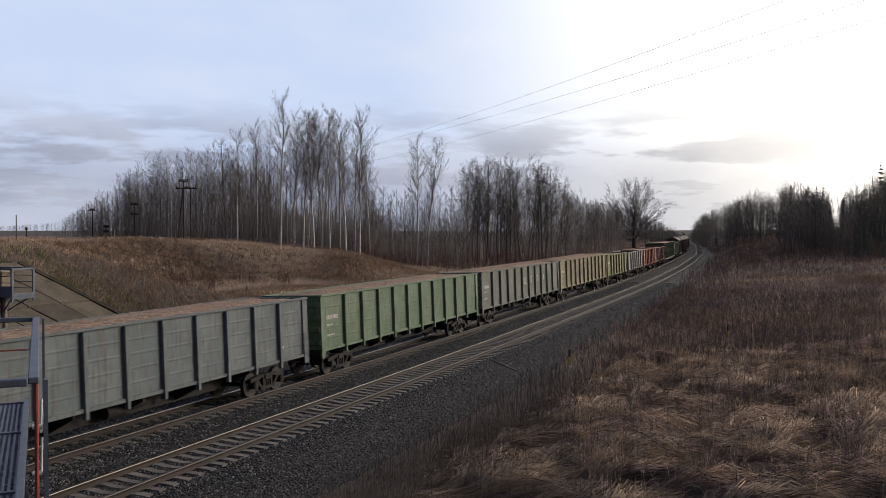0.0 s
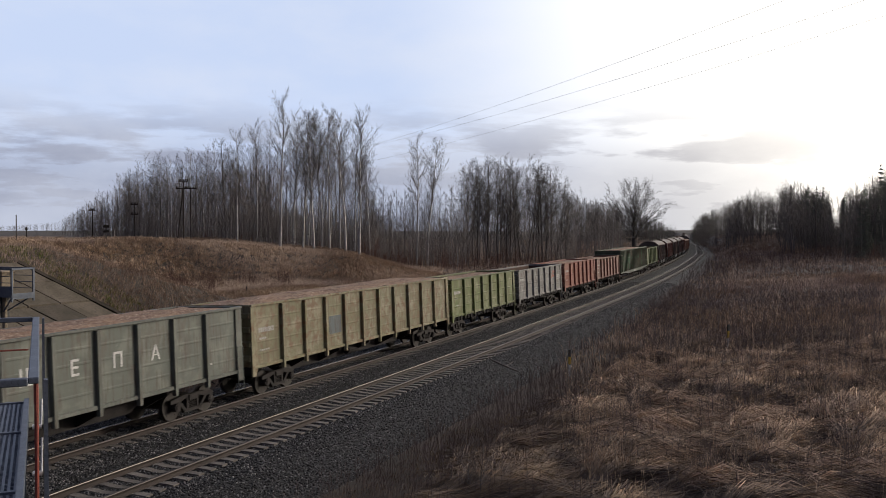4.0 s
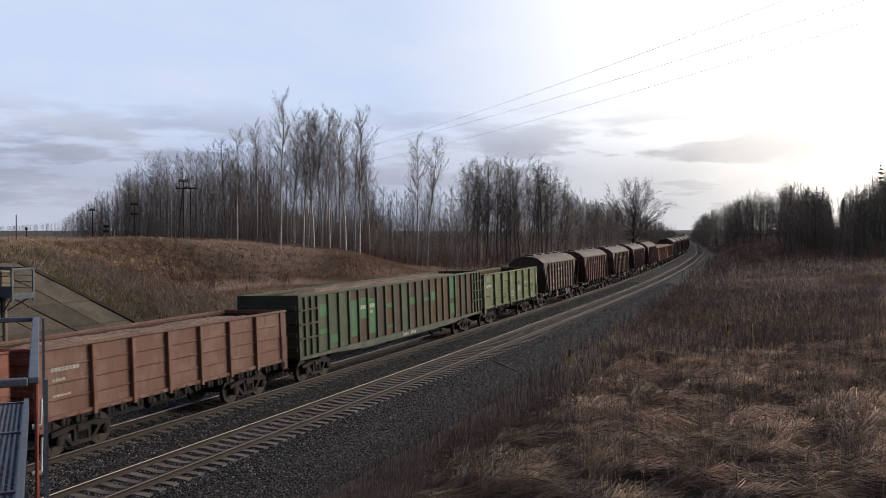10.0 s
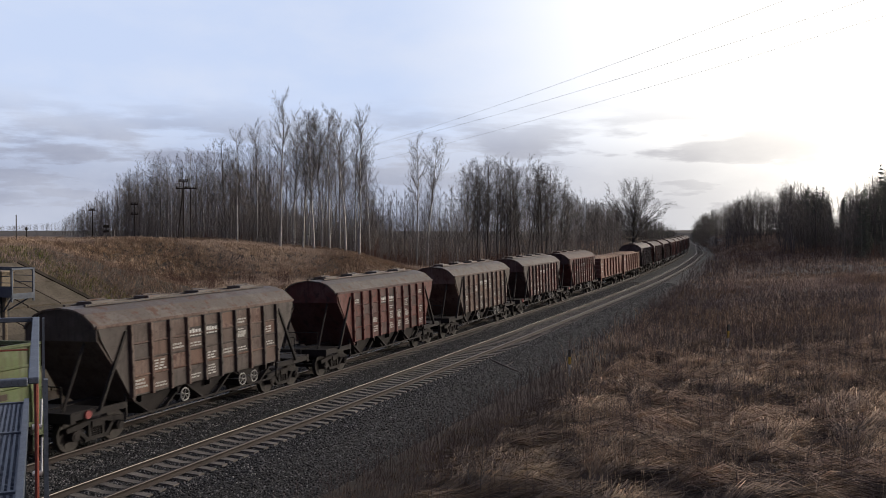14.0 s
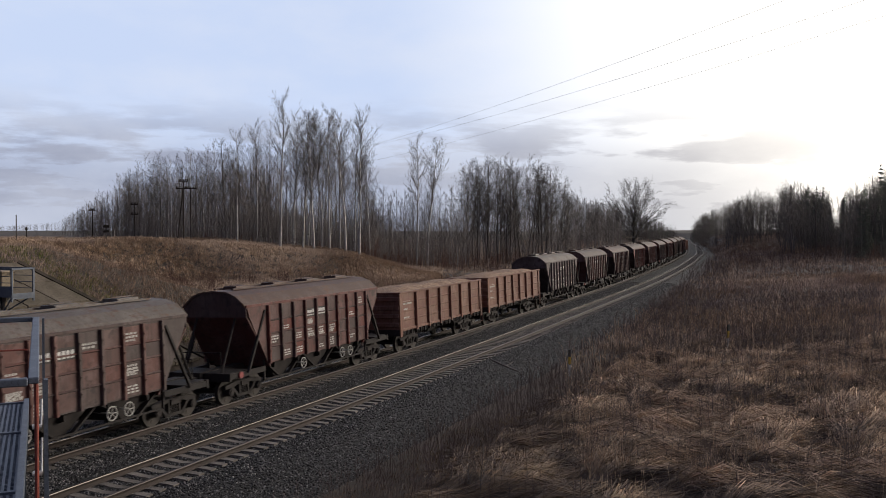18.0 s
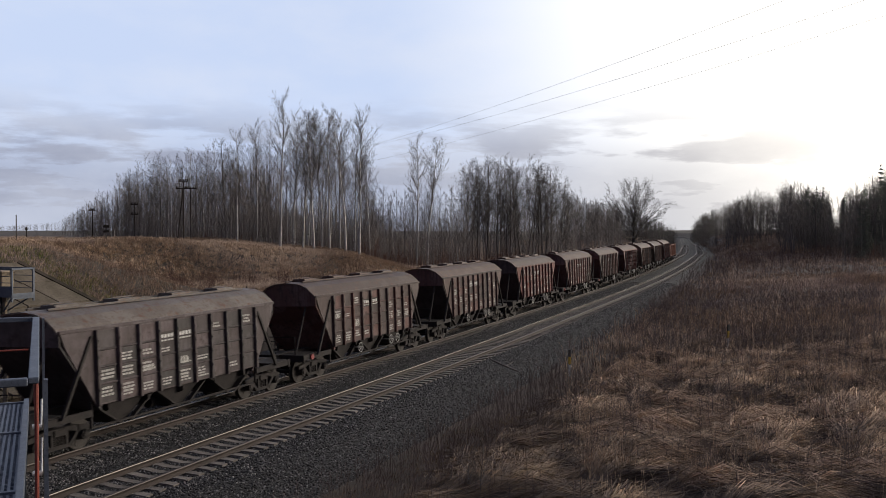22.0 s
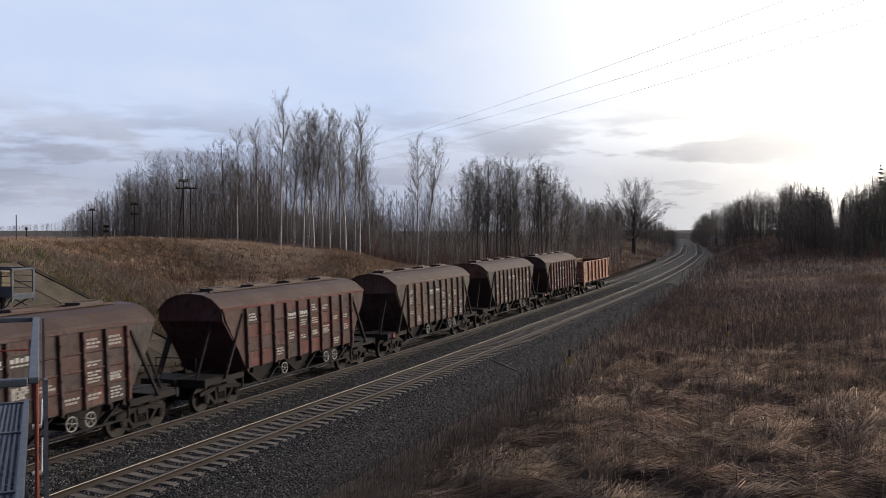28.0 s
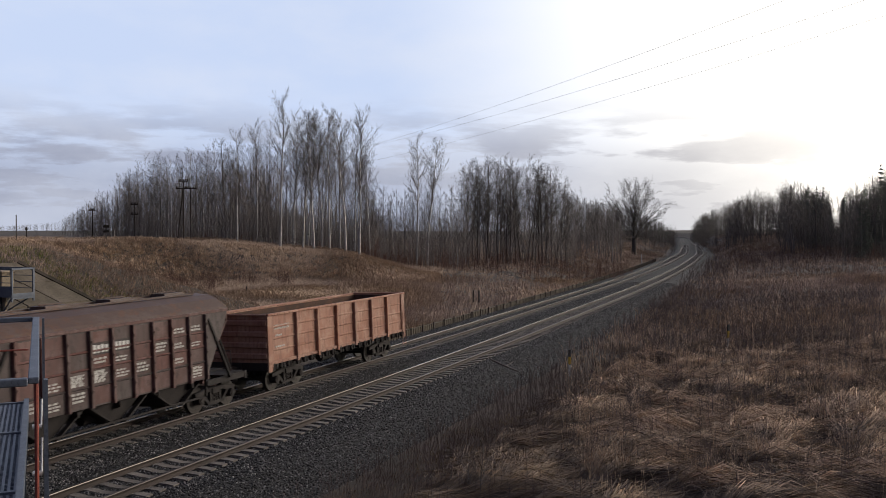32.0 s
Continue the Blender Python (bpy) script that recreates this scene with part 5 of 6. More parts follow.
thicket("sapling_thicket", "dense bare saplings filling the wood across the line", [(130, 250, 135, 165, 170, 0.35, 0.85), (235, 490, 128, 165, 330, 0.3, 0.72), (235, 680, 126, 160, 420, 0.06, 0.3), (470, 680, 130, 168, 200, 0.15, 0.45), (650, 830, 124, 170, 260, 0.25, 0.58), (820, 1020, 140, 175, 200, 0.2, 0.55), (1000, 1100, 170, 260, 170, 0.5, 0.9)], M_TWIG, 1, 13, 1.0)
thicket("far_wood", "bare wood seen behind the nearer trees", [(150, 680, 166, 205, 1100, 0.06, 0.34), (90, 490, 175, 260, 330, 0.3, 0.7), (470, 690, 175, 260, 320, 0.12, 0.4), (640, 1100, 185, 280, 420, 0.25, 0.6), (1040, 1195, 260, 420, 420, 0.5, 1.0), (1222, 1310, 300, 520, 480, 0.5, 0.95), (-60, 180, 380, 620, 300, 0.8, 1.0), (1285, 1474, 245, 330, 620, 0.4, 0.93), (1484, 1600, 230, 330, 300, 0.4, 0.85), (1385, 1480, 200, 260, 260, 0.3, 0.8), (1470, 1620, 165, 260, 420, 0.3, 0.8)], M_BARK, 2, 11, 1.1)
thicket("edge_shrubs", "reddish bare shrubs along the foot of the wood", [(640, 1120, 116, 150, 1200, 1.2, 3.2), (100, 330, 62, 100, 520, 0.7, 1.7), (230, 520, 88, 100, 500, 0.6, 1.5), (240, 380, 80, 90, 420, 0.7, 1.4), (1290, 1570, 150, 220, 900, 1.2, 3.0), (300, 720, 122, 128, 250, 0.6, 1.6), (1000, 1190, 170, 230, 500, 0.8, 2.0), (1060, 1196, 230, 420, 700, 0.8, 2.4), (1236, 1420, 200, 380, 900, 0.8, 2.4)], M_RED_TWIG, 3, 6, 1.3)


def blades(x, y, z, h, w, turn, lean, face):
    """Bent blades of grass as three triangles each."""
    dx, dy = np.cos(turn), np.sin(turn)
    fx, fy = np.cos(face) * w, np.sin(face) * w
    mh, th = h * (0.62 - 0.22 * lean), h * (1.0 - 0.62 * lean)
    mx, tx = h * 0.28 * lean, h * 0.98 * lean
    v = np.stack([np.stack([x - fx, y - fy, z], 1), np.stack([x + fx, y + fy, z], 1),
                  np.stack([x + dx * mx + fx * 0.8, y + dy * mx + fy * 0.8, z + mh], 1), np.stack([x + dx * mx - fx * 0.8, y + dy * mx - fy * 0.8, z + mh], 1),
                  np.stack([x + dx * tx, y + dy * tx, z + th], 1)], 1).reshape(-1, 3)
    b = np.arange(len(x))[:, None] * 5
    f = np.stack([np.concatenate([b, b + 1, b + 2], 1), np.concatenate([b, b + 2, b + 3], 1), np.concatenate([b + 3, b + 2, b + 4], 1)], 1).reshape(-1, 3)
    return v, f


def sward(name, label, mat, seed, spec, per, tall, wide, lean, where=None, swirl=1.0, tussock=False):
    """Tufts of grass over a fan of ground: (px from, px to, near, far, tufts)."""
    g = np.random.default_rng(seed)
    xs, ys = [], []
    for a, b, near, far, n in spec:
        px, dist = g.uniform(a, b, n), np.sqrt(g.uniform(near * near, far * far, n))
        xs.append((px - 784) / 1596.1 * dist)
        ys.append(dist)
    x, y = np.concatenate(xs), np.concatenate(ys)
    s, d = along(x, y)
    keep = (d > 8.3 - 1.9 * smooth(40, 90, s) + g.uniform(0, 1.5, len(x))) | (d < -4.4 - g.uniform(0, 0.8, len(x)))
    if where is not None:
        keep &= where(x, y, s, d)
    x, y = x[keep], y[keep]
    size = np.repeat(0.65 + 0.7 * g.random(len(x)) ** 1.5, per)
    flow = np.repeat(1.9 * np.sin(x * 0.21 + 0.7 * np.sin(y * 0.17)) + 1.4 * np.cos(y * 0.26 - x * 0.09), per) * swirl
    x, y = np.repeat(x, per), np.repeat(y, per)
    n = len(x)
    ox, oy = g.normal(0, 0.16, n) * size, g.normal(0, 0.16, n) * size
    x, y = x + ox, y + oy
    h = g.uniform(*tall, n) * size
    if tussock:
        flow = np.arctan2(oy, ox) + 0.5 * np.sin(flow)
    return stuff(name, *blades(x, y, height(x, y) - 0.03, h, g.uniform(*wide, n), flow + g.normal(0, 0.55, n), np.clip(g.uniform(*lean, n), 0, 1), g.uniform(0, np.pi, n)), mat, label, "grass")


def off_slabs(x, y, s, d):
    return ~((d < -7.0) & (s < 5.9 - 0.56 * (-d - 7.6)) & (d > -15.6))


def patch(x, y):
    return np.sin(x * 0.33 + 1.7 * np.sin(y * 0.21)) + np.sin(y * 0.41 + x * 0.13)


def matted(name, label, mat, seed, spec, per, long, wide, arch, stray, crest=(-0.9, 0.35)):
    """Locks of long grass laid over the humps: each blade rises from its root, bends over and comes down on the ground."""
    g = np.random.default_rng(seed)
    xs, ys = [], []
    for a, b, near, far, n in spec:
        px, dist = g.uniform(a, b, n), np.sqrt(g.uniform(near * near, far * far, n))
        xs.append((px - 784) / 1596.1 * dist)
        ys.append(dist)
    x, y = np.concatenate(xs), np.concatenate(ys)
    s, d = along(x, y)
    keep = (d > 10.2 + g.uniform(0, 1.6, len(x))) & (hummock(x, y) > g.uniform(*crest, len(x)))
    x, y = x[keep], y[keep]
    size = np.repeat(0.6 + 0.8 * g.random(len(x)), per)
    e = 0.05
    down = np.arctan2(-(hummock(x, y + e) - hummock(x, y - e)), -(hummock(x + e, y) - hummock(x - e, y)))
    wind = 0.15 + 0.75 * np.sin(x * 0.55 + 0.9 * np.sin(y * 0.48)) + 0.6 * np.cos(y * 0.7 - x * 0.22)
    way = np.arctan2(np.sin(wind) + 0.45 * np.sin(down), np.cos(wind) + 0.45 * np.cos(down)) + g.normal(0, 0.25, len(x))
    lock = np.repeat(g.uniform(0.6, 1.4, len(x)), per)
    way, x, y = np.repeat(way, per), np.repeat(x, per), np.repeat(y, per)
    n = len(x)
    x, y = x + g.normal(0, 0.13, n), y + g.normal(0, 0.13, n)
    way = way + g.normal(0, stray, n)
    curl = way + g.normal(0.35, 0.45, n) * lock
    ln = g.uniform(*long, n) * size
    rise_ = g.uniform(*arch, n) * ln * lock
    mx, my = x + 0.42 * ln * np.cos(way), y + 0.42 * ln * np.sin(way)
    tx, ty = mx + 0.55 * ln * np.cos(curl), my + 0.55 * ln * np.sin(curl)
    z0 = height(x, y) - 0.03
    mz, tz = np.maximum(height(mx, my), z0) + rise_, height(tx, ty) + 0.02 + 0.3 * rise_ * g.random(n)
    w = g.uniform(*wide, n)
    nx, ny = -np.sin(way) * w, np.cos(way) * w
    up = w * g.normal(0, 0.7, n)
    v = np.stack([np.stack([x - nx, y - ny, z0], 1), np.stack([x + nx, y + ny, z0], 1), np.stack([mx + nx, my + ny, mz + up], 1), np.stack([mx - nx, my - ny, mz - up], 1), np.stack([tx, ty, tz], 1)], 1).reshape(-1, 3)
    b = np.arange(n)[:, None] * 5
    f = np.stack([np.concatenate([b, b + 1, b + 2], 1), np.concatenate([b, b + 2, b + 3], 1), np.concatenate([b + 3, b + 2, b + 4], 1)], 1).reshape(-1, 3)
    return stuff(name, v, f, mat, label, "grass")


matted("matted_grass", "long dry grass beaten flat in swirls over humps", M_SHADE_THATCH, 11, [(420, 1640, 15.5, 30, 4300), (700, 1640, 29, 60, 6000)], 26, (0.9, 2.0), (0.004, 0.011), (0.02, 0.13), 0.15)
# straw only on the crests: part of their light is put in as colour
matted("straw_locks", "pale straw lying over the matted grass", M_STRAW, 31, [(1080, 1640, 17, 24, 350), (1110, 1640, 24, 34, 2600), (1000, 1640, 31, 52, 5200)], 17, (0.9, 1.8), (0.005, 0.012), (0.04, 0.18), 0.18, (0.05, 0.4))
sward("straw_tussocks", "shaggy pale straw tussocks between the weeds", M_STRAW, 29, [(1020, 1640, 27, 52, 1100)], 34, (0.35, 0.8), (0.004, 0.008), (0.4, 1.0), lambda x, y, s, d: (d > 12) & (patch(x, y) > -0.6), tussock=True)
sward("grass_tussocks", "shaggy tussocks of pale dead grass", M_SHADE_THATCH, 19, [(520, 1620, 15.5, 34, 45), (620, 1620, 34, 75, 1000)], 40, (0.35, 0.8), (0.005, 0.010), (0.3, 1.0), lambda x, y, s, d: d > 10.5, tussock=True)
sward("reddish_grass", "short reddish dead grass between the straw", M_SHADE_THATCH, 17, [(900, 1620, 15.5, 34, 700), (700, 1620, 30, 70, 4000)], 12, (0.2, 0.45), (0.004, 0.009), (0.3, 1.0))
sward("verge_grass", "short dull grass at the foot of the ballast", M_SHADE_THATCH, 35, [(430, 1000, 15.5, 36, 4200)], 12, (0.12, 0.36), (0.003, 0.007), (0.2, 0.9), lambda x, y, s, d: d < 13)
sward("standing_grass", "dry reddish grass of the field", M_GRASS, 12, [(600, 1620, 55, 110, 5200), (1000, 1620, 100, 230, 5200), (1230, 1450, 200, 400, 2600)], 9, (0.5, 1.1), (0.012, 0.03), (0.2, 0.9))
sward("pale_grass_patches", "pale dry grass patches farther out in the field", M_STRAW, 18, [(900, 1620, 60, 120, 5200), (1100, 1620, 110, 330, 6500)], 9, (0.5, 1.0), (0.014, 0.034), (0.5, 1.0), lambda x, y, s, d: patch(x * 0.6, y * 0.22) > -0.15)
sward("hill_grass", "tawny tussocks on the bank across the line", M_HILLGRASS, 13, [(-40, 780, 60, 128, 34000), (640, 1215, 70, 240, 15000), (1080, 1212, 220, 420, 2600)], 9, (0.3, 0.7), (0.010, 0.024), (0.55, 1.0), off_slabs)
sward("hill_tussocks", "shaggy pale tussocks hanging over the bank across the line", M_STRAW, 37, [(20, 780, 72, 114, 1700)], 24, (0.35, 0.85), (0.012, 0.026), (0.4, 1.0), lambda x, y, s, d: off_slabs(x, y, s, d) & (inside(HILL, x, y) > 1.0) & (d < -9), tussock=True)
sward("cutting_grass", "tawny grass on the bank beside the bend", M_HILLGRASS, 33, [(1235, 1420, 190, 340, 5200)], 9, (0.5, 1.0), (0.02, 0.045), (0.3, 1.0), lambda x, y, s, d: (d > 9) & (patch(x * 0.3, y * 0.1) > -0.5))
sward("near_bank_grass", "short tawny grass on the near end of the bank", M_GRASS, 23, [(-40, 460, 38, 62, 7000)], 10, (0.2, 0.5), (0.006, 0.012), (0.3, 1.0), off_slabs)
sward("bank_green_grass", "green grass along the edge of the slabs", M_GREENGRASS, 14, [(-40, 330, 40, 62, 3800)], 8, (0.12, 0.4), (0.012, 0.02), (0.2, 0.8), lambda x, y, s, d: off_slabs(x, y, s, d) & (d > -19) & (d < -7.4) & (s < 8.6 - 0.56 * (-d - 7.6)))


def stalks(name, label, seed, spec, edge=400.0, mat=M_WEED, twigs=5):
    g = np.random.default_rng(seed)
    rows = []
    for a, b, near, far, n, lo, hi in spec:
        px, dist = g.uniform(a, b, n), np.sqrt(g.uniform(near * near, far * far, n))
        x, y = (px - 784) / 1596.1 * dist, dist
        s, d = along(x, y)
        k = (d > 7.8 - 1.4 * smooth(40, 90, s) + g.uniform(0, 1.6, n)) & (d < edge - g.uniform(0, 3.0, n))
        x, y = x[k], y[k]
        m = len(x)
        z, h = height(x, y) - 0.05, g.uniform(lo, hi, m)
        lx, ly = g.normal(0, 0.12, m) * h, g.normal(0, 0.12, m) * h
        r = 0.0035 + 0.00012 * y
        rows.append(np.stack([x, y, z, x + lx, y + ly, z + h, r, r * 0.6], 1))
        for _ in range(twigs):
            f, t, ln = g.uniform(0.35, 1.0, m), g.uniform(0, 2 * np.pi, m), h * g.uniform(0.1, 0.28, m)
            rows.append(np.stack([x + lx * f, y + ly * f, z + h * f, x + lx * f + np.cos(t) * ln, y + ly * f + np.sin(t) * ln, z + h * f + ln * g.uniform(0.5, 1.4, m), r * 0.7, r * 0.4], 1))
    v, f = tubes(np.vstack(rows), 3)
    stuff(name, v, f, mat, label, "weeds")


stalks("verge_weeds", "thin grey-purple weeds along the foot of the ballast", 25, [(430, 1150, 18, 46, 5200, 0.3, 0.8), (760, 1230, 44, 110, 5200, 0.4, 1.0)], 13.0)
stalks("dead_weeds", "dark dead weed stalks standing in the field", 15, [(500, 1600, 17, 40, 1100, 0.5, 1.2), (1150, 1560, 48, 85, 1500, 0.6, 1.5), (700, 1600, 38, 80, 1500, 0.7, 1.6), (1000, 1600, 75, 200, 1300, 0.9, 1.9), (1000, 1290, 60, 170, 2200, 0.7, 1.8)])

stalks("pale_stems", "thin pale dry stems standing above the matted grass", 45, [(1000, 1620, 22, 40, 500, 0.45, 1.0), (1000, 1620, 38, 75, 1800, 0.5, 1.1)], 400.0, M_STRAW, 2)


def loose_stones():
    """Ballast stones lying on the bed, thicker near by."""
    g = np.random.default_rng(16)
    n = 110000
    s = -16 + 95 * g.random(n) ** 1.6
    d = g.uniform(-2.6, 8.9, n)
    prof_d = np.array([-3.15, -2.3, -1.4, -0.86, 0.0, 0.86, 1.5, 2.8, 3.40, 4.25, 5.10, 5.7, 6.7, 9.2])
    prof_z = np.array([-0.75, -0.20, -0.20, -0.215, -0.208, -0.158, -0.162, -0.185, -0.235, -0.25, -0.20, -0.195, -0.23, -1.25])
    z = np.interp(d, prof_d, prof_z)
    on_rail = (np.abs(np.abs(d) - 0.796) < 0.13) | (np.abs(np.abs(d - NEAR) - 0.796) < 0.13)
    on_sleeper = (np.minimum(np.abs(d), np.abs(d - NEAR)) < 1.4) & (np.abs((s + 20.27) % 0.545 - 0.27) < 0.135) & (g.random(n) < np.where(d > 2.5, 1.0, 0.8))
    keep = ~(on_rail | on_sleeper)
    s, d, z = s[keep], d[keep], z[keep]
    x0, y0, a = np.interp(s, S_, X_), np.interp(s, S_, Y_), np.interp(s, S_, A_)
    x, y, z = x0 + d * np.sin(a), y0 - d * np.cos(a), rise(s) + z + 0.012
    m = len(x)
    r = g.uniform(0.022, 0.05, m)
    base = np.array([(1, 0, 0), (0, 1, 0), (-1, 0, 0), (0, -1, 0), (0, 0, 1), (0, 0, -1)], float)
    v = base[None] * (r[:, None, None] * g.uniform(0.6, 1.25, (m, 6, 1)))
    t = g.uniform(0, 2 * np.pi, m)
    c, q = np.cos(t)[:, None], np.sin(t)[:, None]
    v = np.stack([v[..., 0] * c - v[..., 1] * q + v[..., 2] * 0.35, v[..., 0] * q + v[..., 1] * c, v[..., 2] * 0.8 - v[..., 0] * 0.3], -1)
    v += np.stack([x, y, z], 1)[:, None]
    tri = np.array([(0, 1, 4), (1, 2, 4), (2, 3, 4), (3, 0, 4), (1, 0, 5), (2, 1, 5), (3, 2, 5), (0, 3, 5)])
    f = (np.arange(m)[:, None, None] * 6 + tri[None]).reshape(-1, 3)
    stuff("ballast_stones", v.reshape(-1, 3), f, M_STONES, "loose grey crushed stones on the track bed", "stones")


loose_stones()

SHRUB = dict(n=(7, 4, 3, 2), thick=0.01, wild=0.14, lift=(0.03, 0.10, 0.06, 0.0), fine=0.004, clear=0.05, kids=(2.5, 1.5, 0), tilt=((30, 60), (25, 55), (25, 60)), reach=0.8, shape=lambda u: 1.0 - 0.6 * u)
SHRUBS = [grow(s, 1.9, 0.014, SHRUB, M_TWIG) for s in (41, 42, 43)]
for i, (px, dist, tall) in enumerate(((850, 25, 2.0), (830, 26, 1.7), (560, 21, 1.3), (1045, 38, 1.8), (1185, 52, 2.4), (1160, 60, 2.6), (1270, 62, 2.4), (1215, 70, 2.8), (1125, 50, 2.0), (1420, 48, 1.8), (1500, 44, 2.0), (1345, 70, 2.4), (1490, 75, 2.8))):
    x, y = bearing(px, dist)
    plant(SHRUBS[i % 3], x, y, "shrub", "small bare shrub in the dead grass", "shrubs of the field", tall / 1.9, 50 * i)["category"] = "shrub"


# ---- the slabs that face the bank of the road bridge ----
def bank_slabs():
    root = tagged(new("slab_facing"), "mossy concrete slabs facing the bank", "paving", kind="structure")
    rows, cols, top = 5, 11, 7.9
    for i in range(rows):
        v0, v1 = top * i / rows + 0.04, top * (i + 1) / rows - 0.03
        e0, e1 = 5.35 - 0.56 * v0, 5.35 - 0.56 * v1
        for j in range(cols):
            b0, b1 = e0 - 1.95 * j, e1 - 1.95 * j
            pts = [(b0 - 1.90, v0), (b0 - 0.035, v0), (b1 - 0.035, v1), (b1 - 1.90, v1)]
            bm = bmesh.new()
            lift = random.uniform(-0.03, 0.03)
            ring = []
            for dz in (-0.12, 0.04 + lift):
                ring.append([bm.verts.new(spot(s, -7.6 - v, 0) * 1.0 + Vector((0, 0, v * 0.62 + dz + random.uniform(-0.008, 0.008) - float(rise(s))))) for s, v in pts])
            for k in range(4):
                bm.faces.new((ring[0][k], ring[0][(k + 1) % 4], ring[1][(k + 1) % 4], ring[1][k]))
            bm.faces.new(ring[1])
            bm.faces.new(ring[0][::-1])
            bmesh.ops.recalc_face_normals(bm, faces=bm.faces[:])
            part("slab", bm, M_CONCRETE, root)
    # edge beam beside the grass
    bm = bmesh.new()
    a, b = spot(5.5, -7.5, 0), spot(5.5 - 0.56 * top, -7.6 - top, 0)
    a.z, b.z = 0.05, top * 0.62 + 0.05
    rod(bm, a, b, 0.11, 4)
    part("edge_beam", bm, M_CONCRETE, root)


bank_slabs()


def signal_mast():
    """A mast with a railed service platform beside the far track."""
    x, y = -15.9, 32.6
    root = tagged(new("signal_mast"), "signal mast with a railed steel service platform", "signal mast")
    root.matrix_basis = pose(x, y, -0.7, 0, 0, math.degrees(line(-8)[3]) - 90)
    def P(name, mat, bm, label=""):
        return part(name, bm, mat, root, label)
    bm = bmesh.new()
    rod(bm, (0.05, 0, 0), (0.05, 0, 5.3), 0.085, 10)
    P("mast", M_BEIGE, bm, "weathered beige mast")
    bm = bmesh.new()
    box(bm, -1.2, 0.22, -0.28, 0.28, 5.2, 5.74)
    box(bm, -1.25, 0.27, -0.33, 0.33, 5.70, 5.78)
    P("housing", M_BEIGE, bevelled(bm, 0.03), "weathered beige housing")
    bm = bmesh.new()
    box(bm, -1.6, 1.0, -0.5, 0.45, 4.86, 4.92)
    box(bm, -1.6, 1.0, -0.52, -0.48, 4.92, 5.25)
    box(bm, 0.96, 1.0, -0.5, 0.45, 4.80, 5.0)
    P("platform_deck", M_STEEL, bm)
    bm = bmesh.new()
    for py in (-0.5, 0.45):
        box(bm, 0.93, 0.99, py - 0.03, py + 0.03, 4.7, 5.90)
        box(bm, -1.6, 1.0, py - 0.03, py + 0.03, 5.84, 5.90)
        for z in (5.15, 5.38, 5.61):
            rod(bm, (-1.6, py, z), (0.96, py, z), 0.012, 4)
    box(bm, 0.93, 0.99, -0.5, 0.45, 5.84, 5.90)
    for k in (-0.6, 0.2):
        rod(bm, (k, -0.5, 4.9), (k, -0.5, 5.86), 0.012, 4)
    P("railing", M_STEEL, bm)
    bm = bmesh.new()
    rod(bm, (0.05, -0.05, 4.3), (0.9, -0.45, 4.86), 0.03, 5)
    rod(bm, (0.05, 0.05, 4.3), (0.9, 0.4, 4.86), 0.03, 5)
    P("brace", M_STEEL, bm)
    bm = bmesh.new()
    box(bm, -0.35, 0.0, -0.25, 0.25, 3.9, 4.85)
    P("lamp_case", M_BLACK, bm, "black lamp case")


signal_mast()


